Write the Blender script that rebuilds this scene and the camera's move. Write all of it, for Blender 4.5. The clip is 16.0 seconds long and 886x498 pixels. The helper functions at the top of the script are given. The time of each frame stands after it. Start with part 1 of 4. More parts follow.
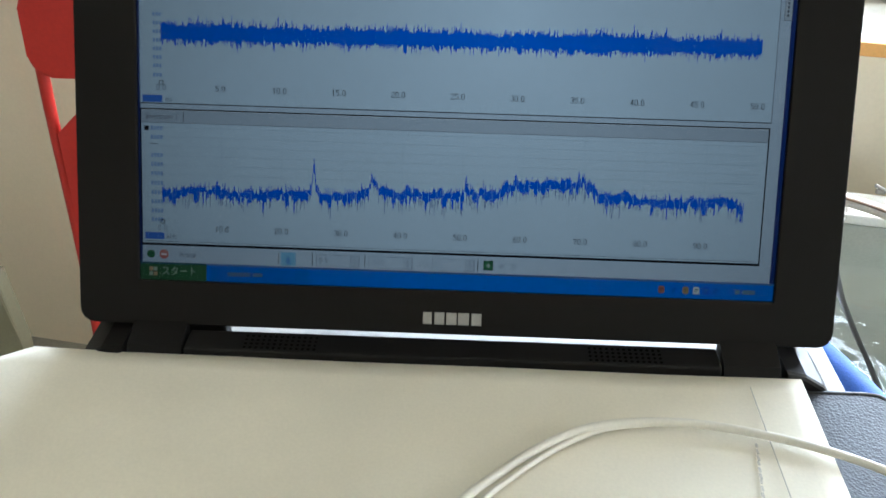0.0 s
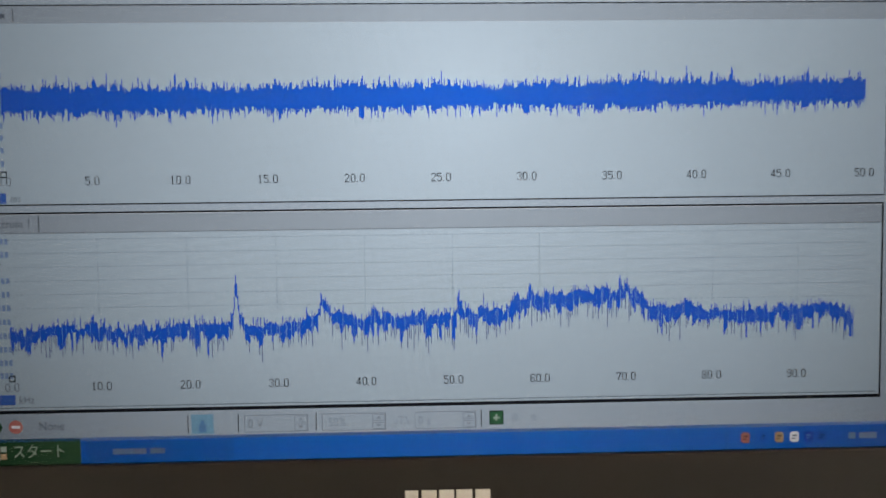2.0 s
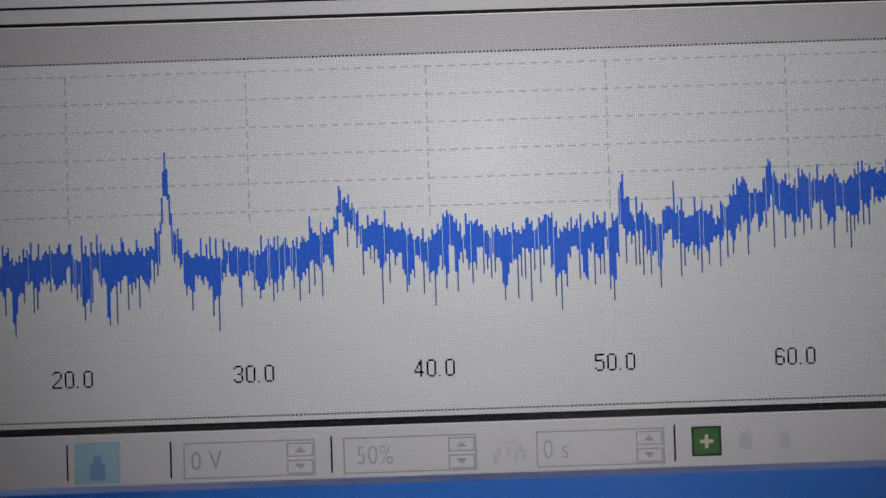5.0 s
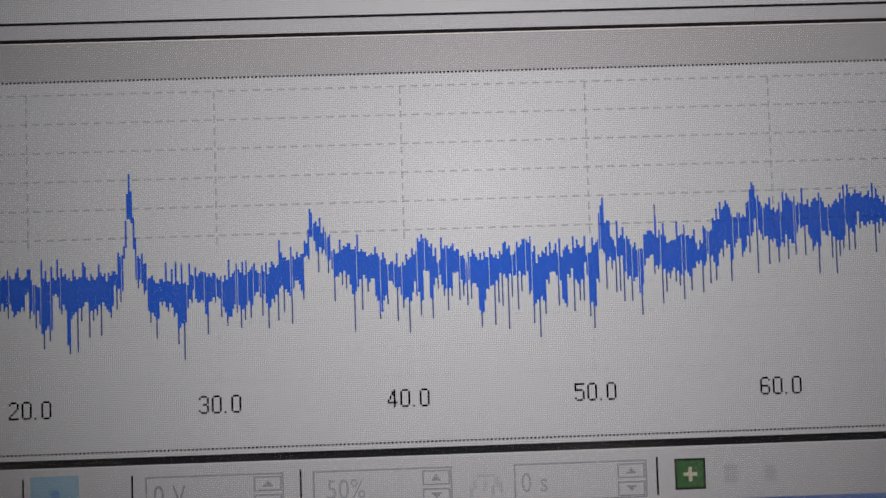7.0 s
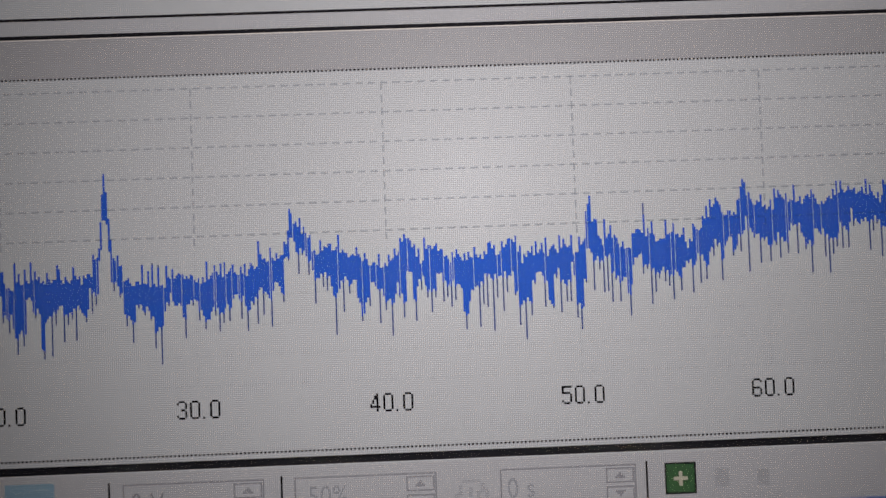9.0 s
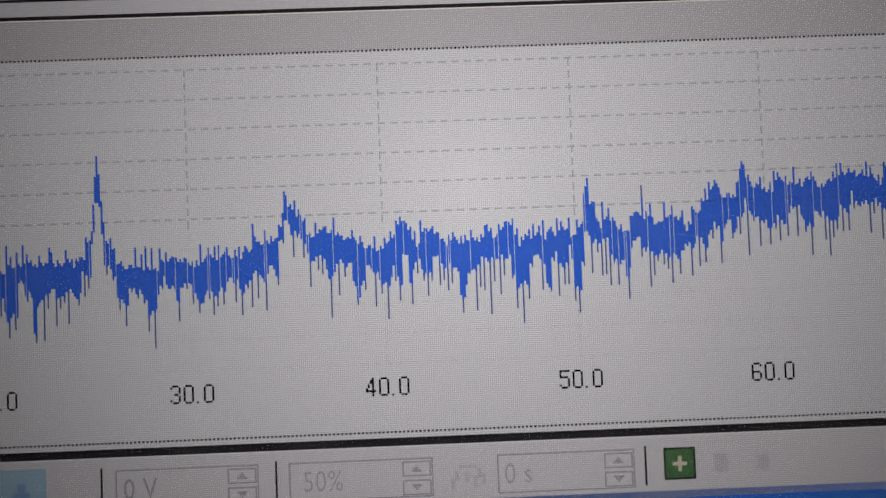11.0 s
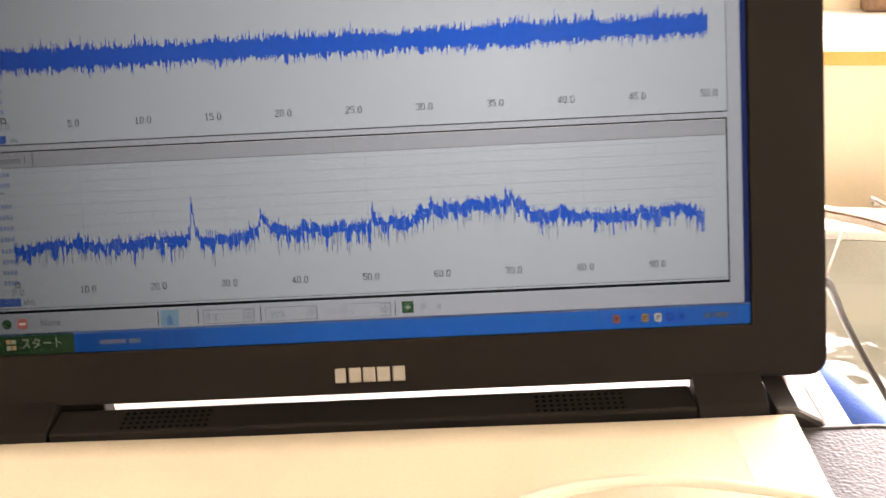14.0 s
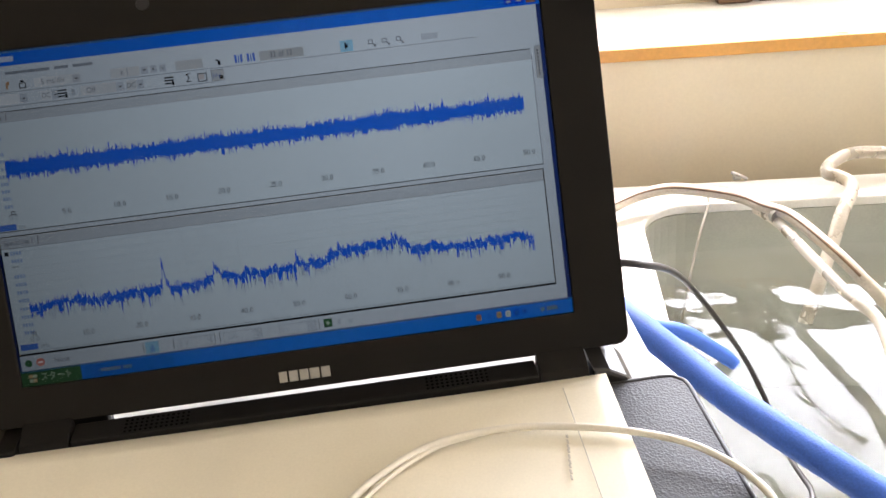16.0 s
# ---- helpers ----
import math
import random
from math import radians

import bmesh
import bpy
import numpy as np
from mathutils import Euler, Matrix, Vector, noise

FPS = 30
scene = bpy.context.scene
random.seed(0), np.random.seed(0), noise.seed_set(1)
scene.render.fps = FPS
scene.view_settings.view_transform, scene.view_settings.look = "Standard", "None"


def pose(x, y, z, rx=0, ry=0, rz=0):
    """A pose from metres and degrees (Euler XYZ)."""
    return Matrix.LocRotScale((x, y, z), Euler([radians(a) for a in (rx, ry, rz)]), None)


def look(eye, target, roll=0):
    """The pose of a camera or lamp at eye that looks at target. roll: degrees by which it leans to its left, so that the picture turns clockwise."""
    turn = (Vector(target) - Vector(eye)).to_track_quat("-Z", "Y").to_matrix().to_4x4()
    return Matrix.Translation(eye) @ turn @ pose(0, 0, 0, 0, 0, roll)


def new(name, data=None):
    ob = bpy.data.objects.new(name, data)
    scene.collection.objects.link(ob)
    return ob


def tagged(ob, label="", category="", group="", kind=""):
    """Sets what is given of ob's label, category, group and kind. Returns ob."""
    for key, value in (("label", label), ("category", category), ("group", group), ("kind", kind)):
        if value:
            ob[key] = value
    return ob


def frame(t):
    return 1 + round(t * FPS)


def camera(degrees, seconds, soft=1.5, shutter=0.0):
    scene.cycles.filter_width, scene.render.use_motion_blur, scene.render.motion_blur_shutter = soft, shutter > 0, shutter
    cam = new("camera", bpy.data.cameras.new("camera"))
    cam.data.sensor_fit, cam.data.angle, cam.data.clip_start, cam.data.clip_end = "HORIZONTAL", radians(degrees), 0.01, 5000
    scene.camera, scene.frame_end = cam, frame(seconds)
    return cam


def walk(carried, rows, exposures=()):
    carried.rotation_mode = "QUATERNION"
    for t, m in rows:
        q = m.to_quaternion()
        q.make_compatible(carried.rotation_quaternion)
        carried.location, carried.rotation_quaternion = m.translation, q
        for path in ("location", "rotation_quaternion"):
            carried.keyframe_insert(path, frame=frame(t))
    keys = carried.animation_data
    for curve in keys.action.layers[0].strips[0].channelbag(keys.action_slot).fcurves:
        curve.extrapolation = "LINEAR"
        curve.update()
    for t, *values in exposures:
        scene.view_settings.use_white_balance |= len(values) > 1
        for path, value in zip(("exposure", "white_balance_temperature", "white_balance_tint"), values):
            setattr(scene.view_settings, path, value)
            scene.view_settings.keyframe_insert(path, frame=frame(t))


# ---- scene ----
cam = camera(50.0, 16.0, shutter=0.25)

PATH = [
    (0, (0.02037, -0.28389, 0.23298), (0.01194, 0.14653, -0.02133), 1.446),
    (0.5, (0.01372, -0.25357, 0.22831), (0.01727, 0.17649, -0.02672), 0.373),
    (1, (0.01491, -0.23559, 0.22246), (0.02273, 0.20066, -0.02171), -0.116),
    (1.5, (0.01375, -0.21798, 0.21548), (0.02530, 0.22716, -0.01193), -0.147),
    (2, (0.01046, -0.18905, 0.19603), (0.02831, 0.26058, -0.02193), 0.186),
    (2.5, (0.00941, -0.16321, 0.17923), (0.02508, 0.28740, -0.03687), 0.318),
    (3, (-0.00107, -0.13645, 0.15606), (0.01222, 0.31961, -0.04847), 0.032),
    (3.5, (0.00151, -0.10583, 0.12814), (0.00560, 0.35818, -0.05807), -1.468),
    (4, (0.00028, -0.09772, 0.12309), (0.00224, 0.36502, -0.06629), -1.778),
    (6.5, (0.00201, -0.09419, 0.12043), (0.00810, 0.37649, -0.04817), -1.501),
    (7, (0.00205, -0.09279, 0.12059), (0.01254, 0.37765, -0.04846), -1.334),
    (7.5, (0.00409, -0.09243, 0.12192), (0.01212, 0.37691, -0.05029), -1.676),
    (8, (0.00415, -0.09247, 0.12041), (0.01113, 0.37850, -0.04734), -1.762),
    (8.5, (0.00355, -0.09236, 0.12036), (0.01295, 0.37904, -0.04607), -1.655),
    (9, (0.00393, -0.09022, 0.12024), (0.01430, 0.37926, -0.05146), -1.659),
    (9.2, (0.00434, -0.09003, 0.11874), (0.01287, 0.38061, -0.04985), -1.707),
    (11.3, (0.00418, -0.09004, 0.11771), (0.01508, 0.38002, -0.05237), -1.653),
    (11.5, (0.00439, -0.09009, 0.11792), (0.01235, 0.37970, -0.05307), -1.759),
    (12, (0.00452, -0.08983, 0.11892), (0.01294, 0.37864, -0.05563), -1.790),
    (12.5, (0.00460, -0.09174, 0.12054), (0.01345, 0.37602, -0.05589), -1.641),
    (13, (0.00635, -0.11526, 0.12995), (0.02349, 0.35121, -0.04923), -1.599),
    (13.5, (0.01700, -0.17724, 0.16172), (0.03856, 0.27726, -0.04557), -2.405),
    (14, (0.04726, -0.24025, 0.20171), (0.03701, 0.20409, -0.02732), -3.206),
    (14.5, (0.06524, -0.26978, 0.23479), (0.04860, 0.16993, -0.00264), -4.087),
    (15, (0.06167, -0.29568, 0.25585), (0.06190, 0.14527, 0.02014), -4.879),
    (15.5, (0.06044, -0.31273, 0.26086), (0.07836, 0.12706, 0.02365), -4.994),
    (16, (0.05685, -0.32628, 0.26425), (0.08723, 0.11158, 0.02476), -5.645),
]

# exposure and white balance follow the clip's own camera
EXPO = [(0, -0.36, 5550, 9), (0.5, -0.02, 5500, 9), (1.5, 0.50, 5450, 9), (2.0, 0.72, 6700, 20), (2.5, 0.72, 7200, 24), (3.0, 0.68, 7500, 28), (4.0, 0.60, 7900, 31), (9.0, 0.62, 8250, 35), (12.5, 0.62, 8250, 35),
        (13.0, 0.66, 8300, 36), (13.5, 0.70, 8200, 34), (14.5, 0.68, 7700, 29), (15.0, 0.38, 7500, 29), (16, -0.12, 6650, 21)]
walk(cam, [(t, look(e, g, r)) for t, e, g, r in PATH], EXPO)

# ---------------------------------------------------------------- world, sun and daylight
SUN_EL, SUN_AZ = radians(50), radians(24)      # height over the horizon; turn from +y towards +x
world = bpy.data.worlds.new("sky")
scene.world = world
world.use_nodes = True
wn = world.node_tree
sky = wn.nodes.new("ShaderNodeTexSky")
sky.sky_type, sky.sun_disc, sky.sun_elevation, sky.sun_rotation = "NISHITA", False, SUN_EL, SUN_AZ
wn.links.new(sky.outputs[0], wn.nodes["Background"].inputs[0])
wn.nodes["Background"].inputs[1].default_value = 0.12

sun = new("sun", bpy.data.lights.new("sun", "SUN"))
sun.data.energy, sun.data.angle, sun.data.color = 7.0, radians(0.5), (1.0, 0.93, 0.82)
sun_way = Vector((math.sin(SUN_AZ) * math.cos(SUN_EL), math.cos(SUN_AZ) * math.cos(SUN_EL), math.sin(SUN_EL)))
sun.matrix_world = look(sun_way * 5, (0, 0, 0))


BACKLIGHT, BACKLIGHT_SPREAD = 0.0034, 53


def area_lamp(name, m, w, h, power, colour):
    lamp = new(name, bpy.data.lights.new(name, "AREA"))
    lamp.data.shape, lamp.data.size, lamp.data.size_y = "RECTANGLE", w, h
    lamp.data.energy, lamp.data.color = power, colour
    lamp.matrix_world = m
    return lamp


# ---------------------------------------------------------------- materials
def mat(name):
    m = bpy.data.materials.new(name)
    m.use_nodes = True
    return m, m.node_tree.nodes, m.node_tree.links, m.node_tree.nodes["Principled BSDF"]


def surface(name, colour, rough=0.5, metal=0.0, grain=600.0, vary=0.06, bump=0.05, stain=9.0, stain_vary=0.08, coat=0.0,
            dist=0.0004, voronoi=False, warm=None):
    """A surface with fine grain, larger stains and relief."""
    m, n, l, b = mat(name)
    co = n.new("ShaderNodeTexCoord")
    fine = n.new("ShaderNodeTexVoronoi" if voronoi else "ShaderNodeTexNoise")
    fine.inputs["Scale"].default_value = grain
    big = n.new("ShaderNodeTexNoise")
    big.inputs["Scale"].default_value, big.inputs["Detail"].default_value = stain, 5
    l.new(co.outputs["Object"], fine.inputs["Vector"])
    l.new(co.outputs["Object"], big.inputs["Vector"])

    def ramp(source, amount, tint):
        r = n.new("ShaderNodeMapRange")
        r.inputs["From Min"].default_value, r.inputs["From Max"].default_value = 0.25, 0.75
        r.inputs["To Min"].default_value, r.inputs["To Max"].default_value = 1 - amount, 1 + amount
        l.new(source, r.inputs["Value"])
        return r.outputs[0]
    f = ramp(fine.outputs["Distance" if voronoi else "Fac"], vary, None)
    g = ramp(big.outputs["Fac"], stain_vary, None)
    mul = n.new("ShaderNodeMath")
    mul.operation = "MULTIPLY"
    l.new(f, mul.inputs[0])
    l.new(g, mul.inputs[1])
    mix = n.new("ShaderNodeVectorMath")
    mix.operation = "SCALE"
    if warm:
        cm = n.new("ShaderNodeMix")
        cm.data_type = "RGBA"
        cm.inputs["A"].default_value, cm.inputs["B"].default_value = (*colour, 1), (*warm, 1)
        l.new(big.outputs["Fac"], cm.inputs["Factor"])
        l.new(cm.outputs["Result"], mix.inputs[0])
    else:
        mix.inputs[0].default_value = colour
    l.new(mul.outputs[0], mix.inputs["Scale"])
    l.new(mix.outputs[0], b.inputs["Base Color"])
    b.inputs["Metallic"].default_value = metal
    rr = n.new("ShaderNodeMath")
    rr.operation, rr.inputs[1].default_value = "MULTIPLY", rough
    l.new(g, rr.inputs[0])
    l.new(rr.outputs[0], b.inputs["Roughness"])
    b.inputs["Coat Weight"].default_value = coat
    if bump:
        bp = n.new("ShaderNodeBump")
        bp.inputs["Strength"].default_value, bp.inputs["Distance"].default_value = bump, dist
        l.new(fine.outputs["Distance" if voronoi else "Fac"], bp.inputs["Height"])
        l.new(bp.outputs[0], b.inputs["Normal"])
    return m


PIX = 0.0002147                     # one picture element of the display


def lcd(name, colour, glow=1.0):
    """A lit area of the display: light through picture elements, under a matt front."""
    m, n, l, b = mat(name)
    co = n.new("ShaderNodeTexCoord")
    sep = n.new("ShaderNodeSeparateXYZ")
    l.new(co.outputs["Object"], sep.inputs[0])

    def wave(source, low):
        a = n.new("ShaderNodeMath")
        a.operation, a.inputs[1].default_value = "MULTIPLY", 2 * math.pi / PIX
        l.new(source, a.inputs[0])
        c = n.new("ShaderNodeMath")
        c.operation = "SINE"
        l.new(a.outputs[0], c.inputs[0])
        r = n.new("ShaderNodeMapRange")
        r.inputs["From Min"].default_value, r.inputs["From Max"].default_value = -1, 1
        r.inputs["To Min"].default_value, r.inputs["To Max"].default_value = low, 2 - low
        l.new(c.outputs[0], r.inputs["Value"])
        return r.outputs[0]
    big = n.new("ShaderNodeTexNoise")
    big.inputs["Scale"].default_value, big.inputs["Detail"].default_value = 14, 3
    l.new(co.outputs["Object"], big.inputs["Vector"])
    br = n.new("ShaderNodeMapRange")
    br.inputs["To Min"].default_value, br.inputs["To Max"].default_value = 0.9, 1.1
    l.new(big.outputs["Fac"], br.inputs["Value"])
    total = br.outputs[0]
    for other in (wave(sep.outputs["Y"], 0.93), wave(sep.outputs["X"], 0.965)):
        mm = n.new("ShaderNodeMath")
        mm.operation = "MULTIPLY"
        l.new(total, mm.inputs[0])
        l.new(other, mm.inputs[1])
        total = mm.outputs[0]
    st = n.new("ShaderNodeMath")
    st.operation, st.inputs[1].default_value = "MULTIPLY", glow * SCREEN_GLOW
    l.new(total, st.inputs[0])
    l.new(st.outputs[0], b.inputs["Emission Strength"])
    b.inputs["Emission Color"].default_value = (*colour, 1)
    b.inputs["Base Color"].default_value = (0.02, 0.02, 0.022, 1)
    b.inputs["Roughness"].default_value = 0.42
    b.inputs["Specular IOR Level"].default_value = 0.12
    return m


def lcd_filter(name, colour):
    """A coloured area of the liquid crystal layer: it lets a share of the backlight through, element by element."""
    m, n, l, b = mat(name)
    out = n["Material Output"]
    n.remove(b)
    co = n.new("ShaderNodeTexCoord")
    sep = n.new("ShaderNodeSeparateXYZ")
    l.new(co.outputs["Object"], sep.inputs[0])
    total = None
    for source, low in ((sep.outputs["Y"], 0.79), (sep.outputs["X"], 0.81)):
        a = n.new("ShaderNodeMath")
        a.operation, a.inputs[1].default_value = "MULTIPLY", 2 * math.pi / PIX
        l.new(source, a.inputs[0])
        c = n.new("ShaderNodeMath")
        c.operation = "SINE"
        l.new(a.outputs[0], c.inputs[0])
        r = n.new("ShaderNodeMapRange")
        r.inputs["From Min"].default_value, r.inputs["From Max"].default_value = -1, 1
        r.inputs["To Min"].default_value, r.inputs["To Max"].default_value = low, 1.0
        l.new(c.outputs[0], r.inputs["Value"])
        if total is None:
            total = r.outputs[0]
        else:
            mm = n.new("ShaderNodeMath")
            mm.operation = "MULTIPLY"
            l.new(total, mm.inputs[0])
            l.new(r.outputs[0], mm.inputs[1])
            total = mm.outputs[0]
    big = n.new("ShaderNodeTexNoise")
    big.inputs["Scale"].default_value, big.inputs["Detail"].default_value = 16, 4
    l.new(co.outputs["Object"], big.inputs["Vector"])
    br = n.new("ShaderNodeMapRange")
    br.inputs["To Min"].default_value, br.inputs["To Max"].default_value = 0.93, 1.07
    l.new(big.outputs["Fac"], br.inputs["Value"])
    m2 = n.new("ShaderNodeMath")
    m2.operation = "MULTIPLY"
    l.new(total, m2.inputs[0])
    l.new(br.outputs[0], m2.inputs[1])
    sc = n.new("ShaderNodeVectorMath")
    sc.operation, sc.inputs[0].default_value = "SCALE", colour
    l.new(m2.outputs[0], sc.inputs["Scale"])
    tr = n.new("ShaderNodeBsdfTransparent")
    l.new(sc.outputs[0], tr.inputs["Color"])
    l.new(tr.outputs[0], out.inputs["Surface"])
    return m


def lcd_tint(name, colour):
    """A mark on the layer, without a structure of its own."""
    m, n, l, b = mat(name)
    out = n["Material Output"]
    n.remove(b)
    tr = n.new("ShaderNodeBsdfTransparent")
    tr.inputs["Color"].default_value = (*colour, 1)
    l.new(tr.outputs[0], out.inputs["Surface"])
    return m


SCREEN_GLOW = 0.19
M_PAGE = lcd_filter("lcd_chart", (0.81, 0.91, 1.0))
M_PANEL = lcd_filter("lcd_panel_grey", (0.74, 0.81, 0.90))
M_STRIP = lcd_filter("lcd_tab_strip", (0.62, 0.67, 0.74))
M_TASK = lcd_filter("lcd_taskbar_blue", (0.0, 0.23, 0.95))
M_TITLE = lcd_filter("lcd_title_blue", (0.0, 0.18, 0.92))
M_BORDER = lcd_filter("lcd_window_border", (0.02, 0.05, 0.22))
M_TASK_DARK = lcd_tint("lcd_task_pressed", (0.8, 0.86, 0.86))
M_START = lcd_filter("lcd_start_green", (0.06, 0.18, 0.07))
M_TRACE = lcd_tint("lcd_trace_blue", (0.01, 0.20, 0.97))
M_TRACE_PALE = lcd_tint("lcd_trace_pale", (0.10, 0.18, 0.50))
M_INK = lcd_tint("lcd_ink", (0.02, 0.022, 0.03))
M_GREYINK = lcd_tint("lcd_grey_ink", (0.42, 0.43, 0.46))
M_GRID = lcd_tint("lcd_grid", (0.72, 0.75, 0.78))
M_FAINT = lcd_tint("lcd_faint_line", (0.945, 0.95, 0.955))
M_RULE = lcd_tint("lcd_field_line", (0.62, 0.63, 0.66))
M_SCALE = lcd_tint("lcd_scale_blue", (0.55, 0.68, 0.92))
M_UNIT = lcd_tint("lcd_unit_blue", (0.13, 0.30, 0.85))
M_BUTTON = lcd_tint("lcd_button_grey", (0.80, 0.80, 0.82))
M_GHOST = lcd_tint("lcd_ghost_grey", (0.87, 0.88, 0.89))
M_CYAN = lcd_tint("lcd_cyan", (0.50, 0.84, 1.0))
M_GREEN = lcd_tint("lcd_green", (0.08, 0.27, 0.11))
M_FIELD = lcd("lcd_field", (0.70, 0.89, 1.0), 0.95)
M_STARTTEXT = lcd("lcd_start_text", (0.42, 0.58, 0.45), 0.6)
M_PLUS = lcd("lcd_plus_mark", (0.70, 0.82, 0.74), 0.85)
M_DIMTEXT = lcd("lcd_dim_text", (0.12, 0.34, 0.75), 0.4)
M_TASK_LIGHT = lcd("lcd_task_button", (0.0, 0.22, 0.75), 0.62)
M_AXIS = lcd("lcd_light_blue", (0.45, 0.62, 0.92))
M_RED = lcd("lcd_red", (0.62, 0.16, 0.12), 0.7)
M_ORANGE = lcd("lcd_orange", (0.62, 0.36, 0.14), 0.65)
M_WHITE = lcd("lcd_white", (0.88, 0.95, 1.0), 0.85)
# diffuser sheet between the backlight and the liquid crystal
M_DIFFUSER, dn, dl, db = mat("backlight_diffuser")
dn.remove(db)
d_rf = dn.new("ShaderNodeBsdfRefraction")
d_rf.inputs["Roughness"].default_value, d_rf.inputs["IOR"].default_value = 0.13, 1.45
# its prisms bend the light a little down and aside
d_tilt = dn.new("ShaderNodeCombineXYZ")
for axis, value in zip("XYZ", Matrix.Rotation(radians(90 - 22), 3, "X") @ Vector((0.11, 0.22, 0.969))):
    d_tilt.inputs[axis].default_value = value
dl.new(d_tilt.outputs[0], d_rf.inputs["Normal"])
dl.new(d_rf.outputs[0], dn["Material Output"].inputs["Surface"])
# matt front of the display
M_FRONT, fn, fl, fb = mat("lcd_front")
fn.remove(fb)
f_tr, f_gl, f_add = fn.new("ShaderNodeBsdfTransparent"), fn.new("ShaderNodeBsdfGlossy"), fn.new("ShaderNodeAddShader")
f_tr.inputs["Color"].default_value = (0.96, 0.96, 0.96, 1)
f_gl.inputs["Color"].default_value, f_gl.inputs["Roughness"].default_value = (0.005, 0.005, 0.005, 1), 0.35
fl.new(f_tr.outputs[0], f_add.inputs[0])
fl.new(f_gl.outputs[0], f_add.inputs[1])
fl.new(f_add.outputs[0], fn["Material Output"].inputs["Surface"])

M_BEZEL = surface("black_bezel_plastic", (0.0092, 0.0080, 0.0068), 0.55, grain=2500, vary=0.12, bump=0.12, dist=0.0001, stain=25, stain_vary=0.2)
for node in M_BEZEL.node_tree.nodes:
    if node.type == "BSDF_PRINCIPLED":
        node.inputs["Specular IOR Level"].default_value = 0.12
M_BASE = surface("black_base_plastic", (0.0085, 0.008, 0.0075), 0.55, grain=1800, vary=0.12, bump=0.1, dist=0.0001, stain=30, stain_vary=0.2)
M_HINGE = surface("black_hinge_plastic", (0.0095, 0.0085, 0.0075), 0.5, grain=900, vary=0.1, bump=0.05, stain=40, stain_vary=0.2)
M_CAP = surface("glossy_black_plastic", (0.014, 0.013, 0.012), 0.32, grain=900, vary=0.1, bump=0.04, stain=40, stain_vary=0.2)
M_DARKHOLE = surface("speaker_hole", (0.004, 0.004, 0.004), 0.9, grain=500, bump=0.0)
for m, gloss in ((M_BASE, 0.15), (M_HINGE, 0.12), (M_CAP, 0.5), (M_DARKHOLE, 0.0)):
    for node in m.node_tree.nodes:
        if node.type == "BSDF_PRINCIPLED":
            node.inputs["Specular IOR Level"].default_value = gloss
M_SILVER = surface("silver_lettering", (0.30, 0.29, 0.27), 0.35, metal=0.6, grain=900, vary=0.05, bump=0.0)
M_LENS = surface("camera_lens_glass", (0.006, 0.006, 0.007), 0.45, grain=500, bump=0.0)
M_PAPER = surface("cream_paper", (0.80, 0.745, 0.61), 0.75, grain=900, vary=0.03, bump=0.12, dist=0.0002, stain=18, stain_vary=0.075)
M_PAPEREDGE = surface("paper_edges", (0.72, 0.69, 0.58), 0.8, grain=2500, vary=0.12, bump=0.2, dist=0.0002, stain=30)
M_INKLINE = surface("grey_print", (0.52, 0.49, 0.43), 0.8, grain=2500, vary=0.2, bump=0.0)
M_LEATHER = surface("black_leatherette", (0.018, 0.019, 0.023), 0.55, grain=1050, vary=0.16, bump=0.38, dist=0.0005, stain=22, stain_vary=0.15, voronoi=True)
M_STITCH = surface("black_edging", (0.008, 0.008, 0.009), 0.4, grain=900, bump=0.05)
M_TABLE = surface("grey_laminate", (0.40, 0.385, 0.36), 0.5, grain=260, vary=0.05, bump=0.05, stain=38, stain_vary=0.28)
M_WHITECABLE = surface("white_cable_sheath", (0.74, 0.70, 0.60), 0.45, grain=900, vary=0.04, bump=0.03, stain=40, stain_vary=0.08)
M_BLACKCABLE = surface("black_cable_sheath", (0.016, 0.013, 0.012), 0.4, grain=900, vary=0.1, bump=0.05, stain=40)
M_BLUEHOSE = surface("blue_rubber_hose", (0.045, 0.15, 0.60), 0.62, grain=900, vary=0.12, bump=0.4, dist=0.0005, stain=30, stain_vary=0.10)
M_GREYHOSE = surface("grey_braided_hose", (0.58, 0.52, 0.43), 0.32, grain=900, vary=0.22, bump=0.3, dist=0.0004, stain=40, stain_vary=0.15, coat=0.3)
M_WHITEHOSE = surface("pale_vinyl_hose", (0.66, 0.61, 0.52), 0.28, grain=600, vary=0.12, bump=0.15, stain=40, stain_vary=0.12, coat=0.3)
for node in M_WHITEHOSE.node_tree.nodes:
    if node.type == "BSDF_PRINCIPLED":              # milky, half clear vinyl
        node.inputs["Transmission Weight"].default_value, node.inputs["IOR"].default_value = 0.55, 1.2
M_LEAD = surface("grey_lead_sheath", (0.30, 0.28, 0.24), 0.5, grain=900, vary=0.1, bump=0.05, stain=40)
M_TANK = surface("white_moulded_plastic", (0.80, 0.79, 0.74), 0.4, grain=300, vary=0.04, bump=0.06, stain=8, stain_vary=0.06)
M_TANKIN = surface("grey_green_lining", (0.42, 0.43, 0.38), 0.5, grain=300, vary=0.06, bump=0.06, stain=7, stain_vary=0.14)
M_STEEL = surface("dull_steel", (0.45, 0.44, 0.42), 0.35, metal=0.9, grain=700, vary=0.1, bump=0.1)
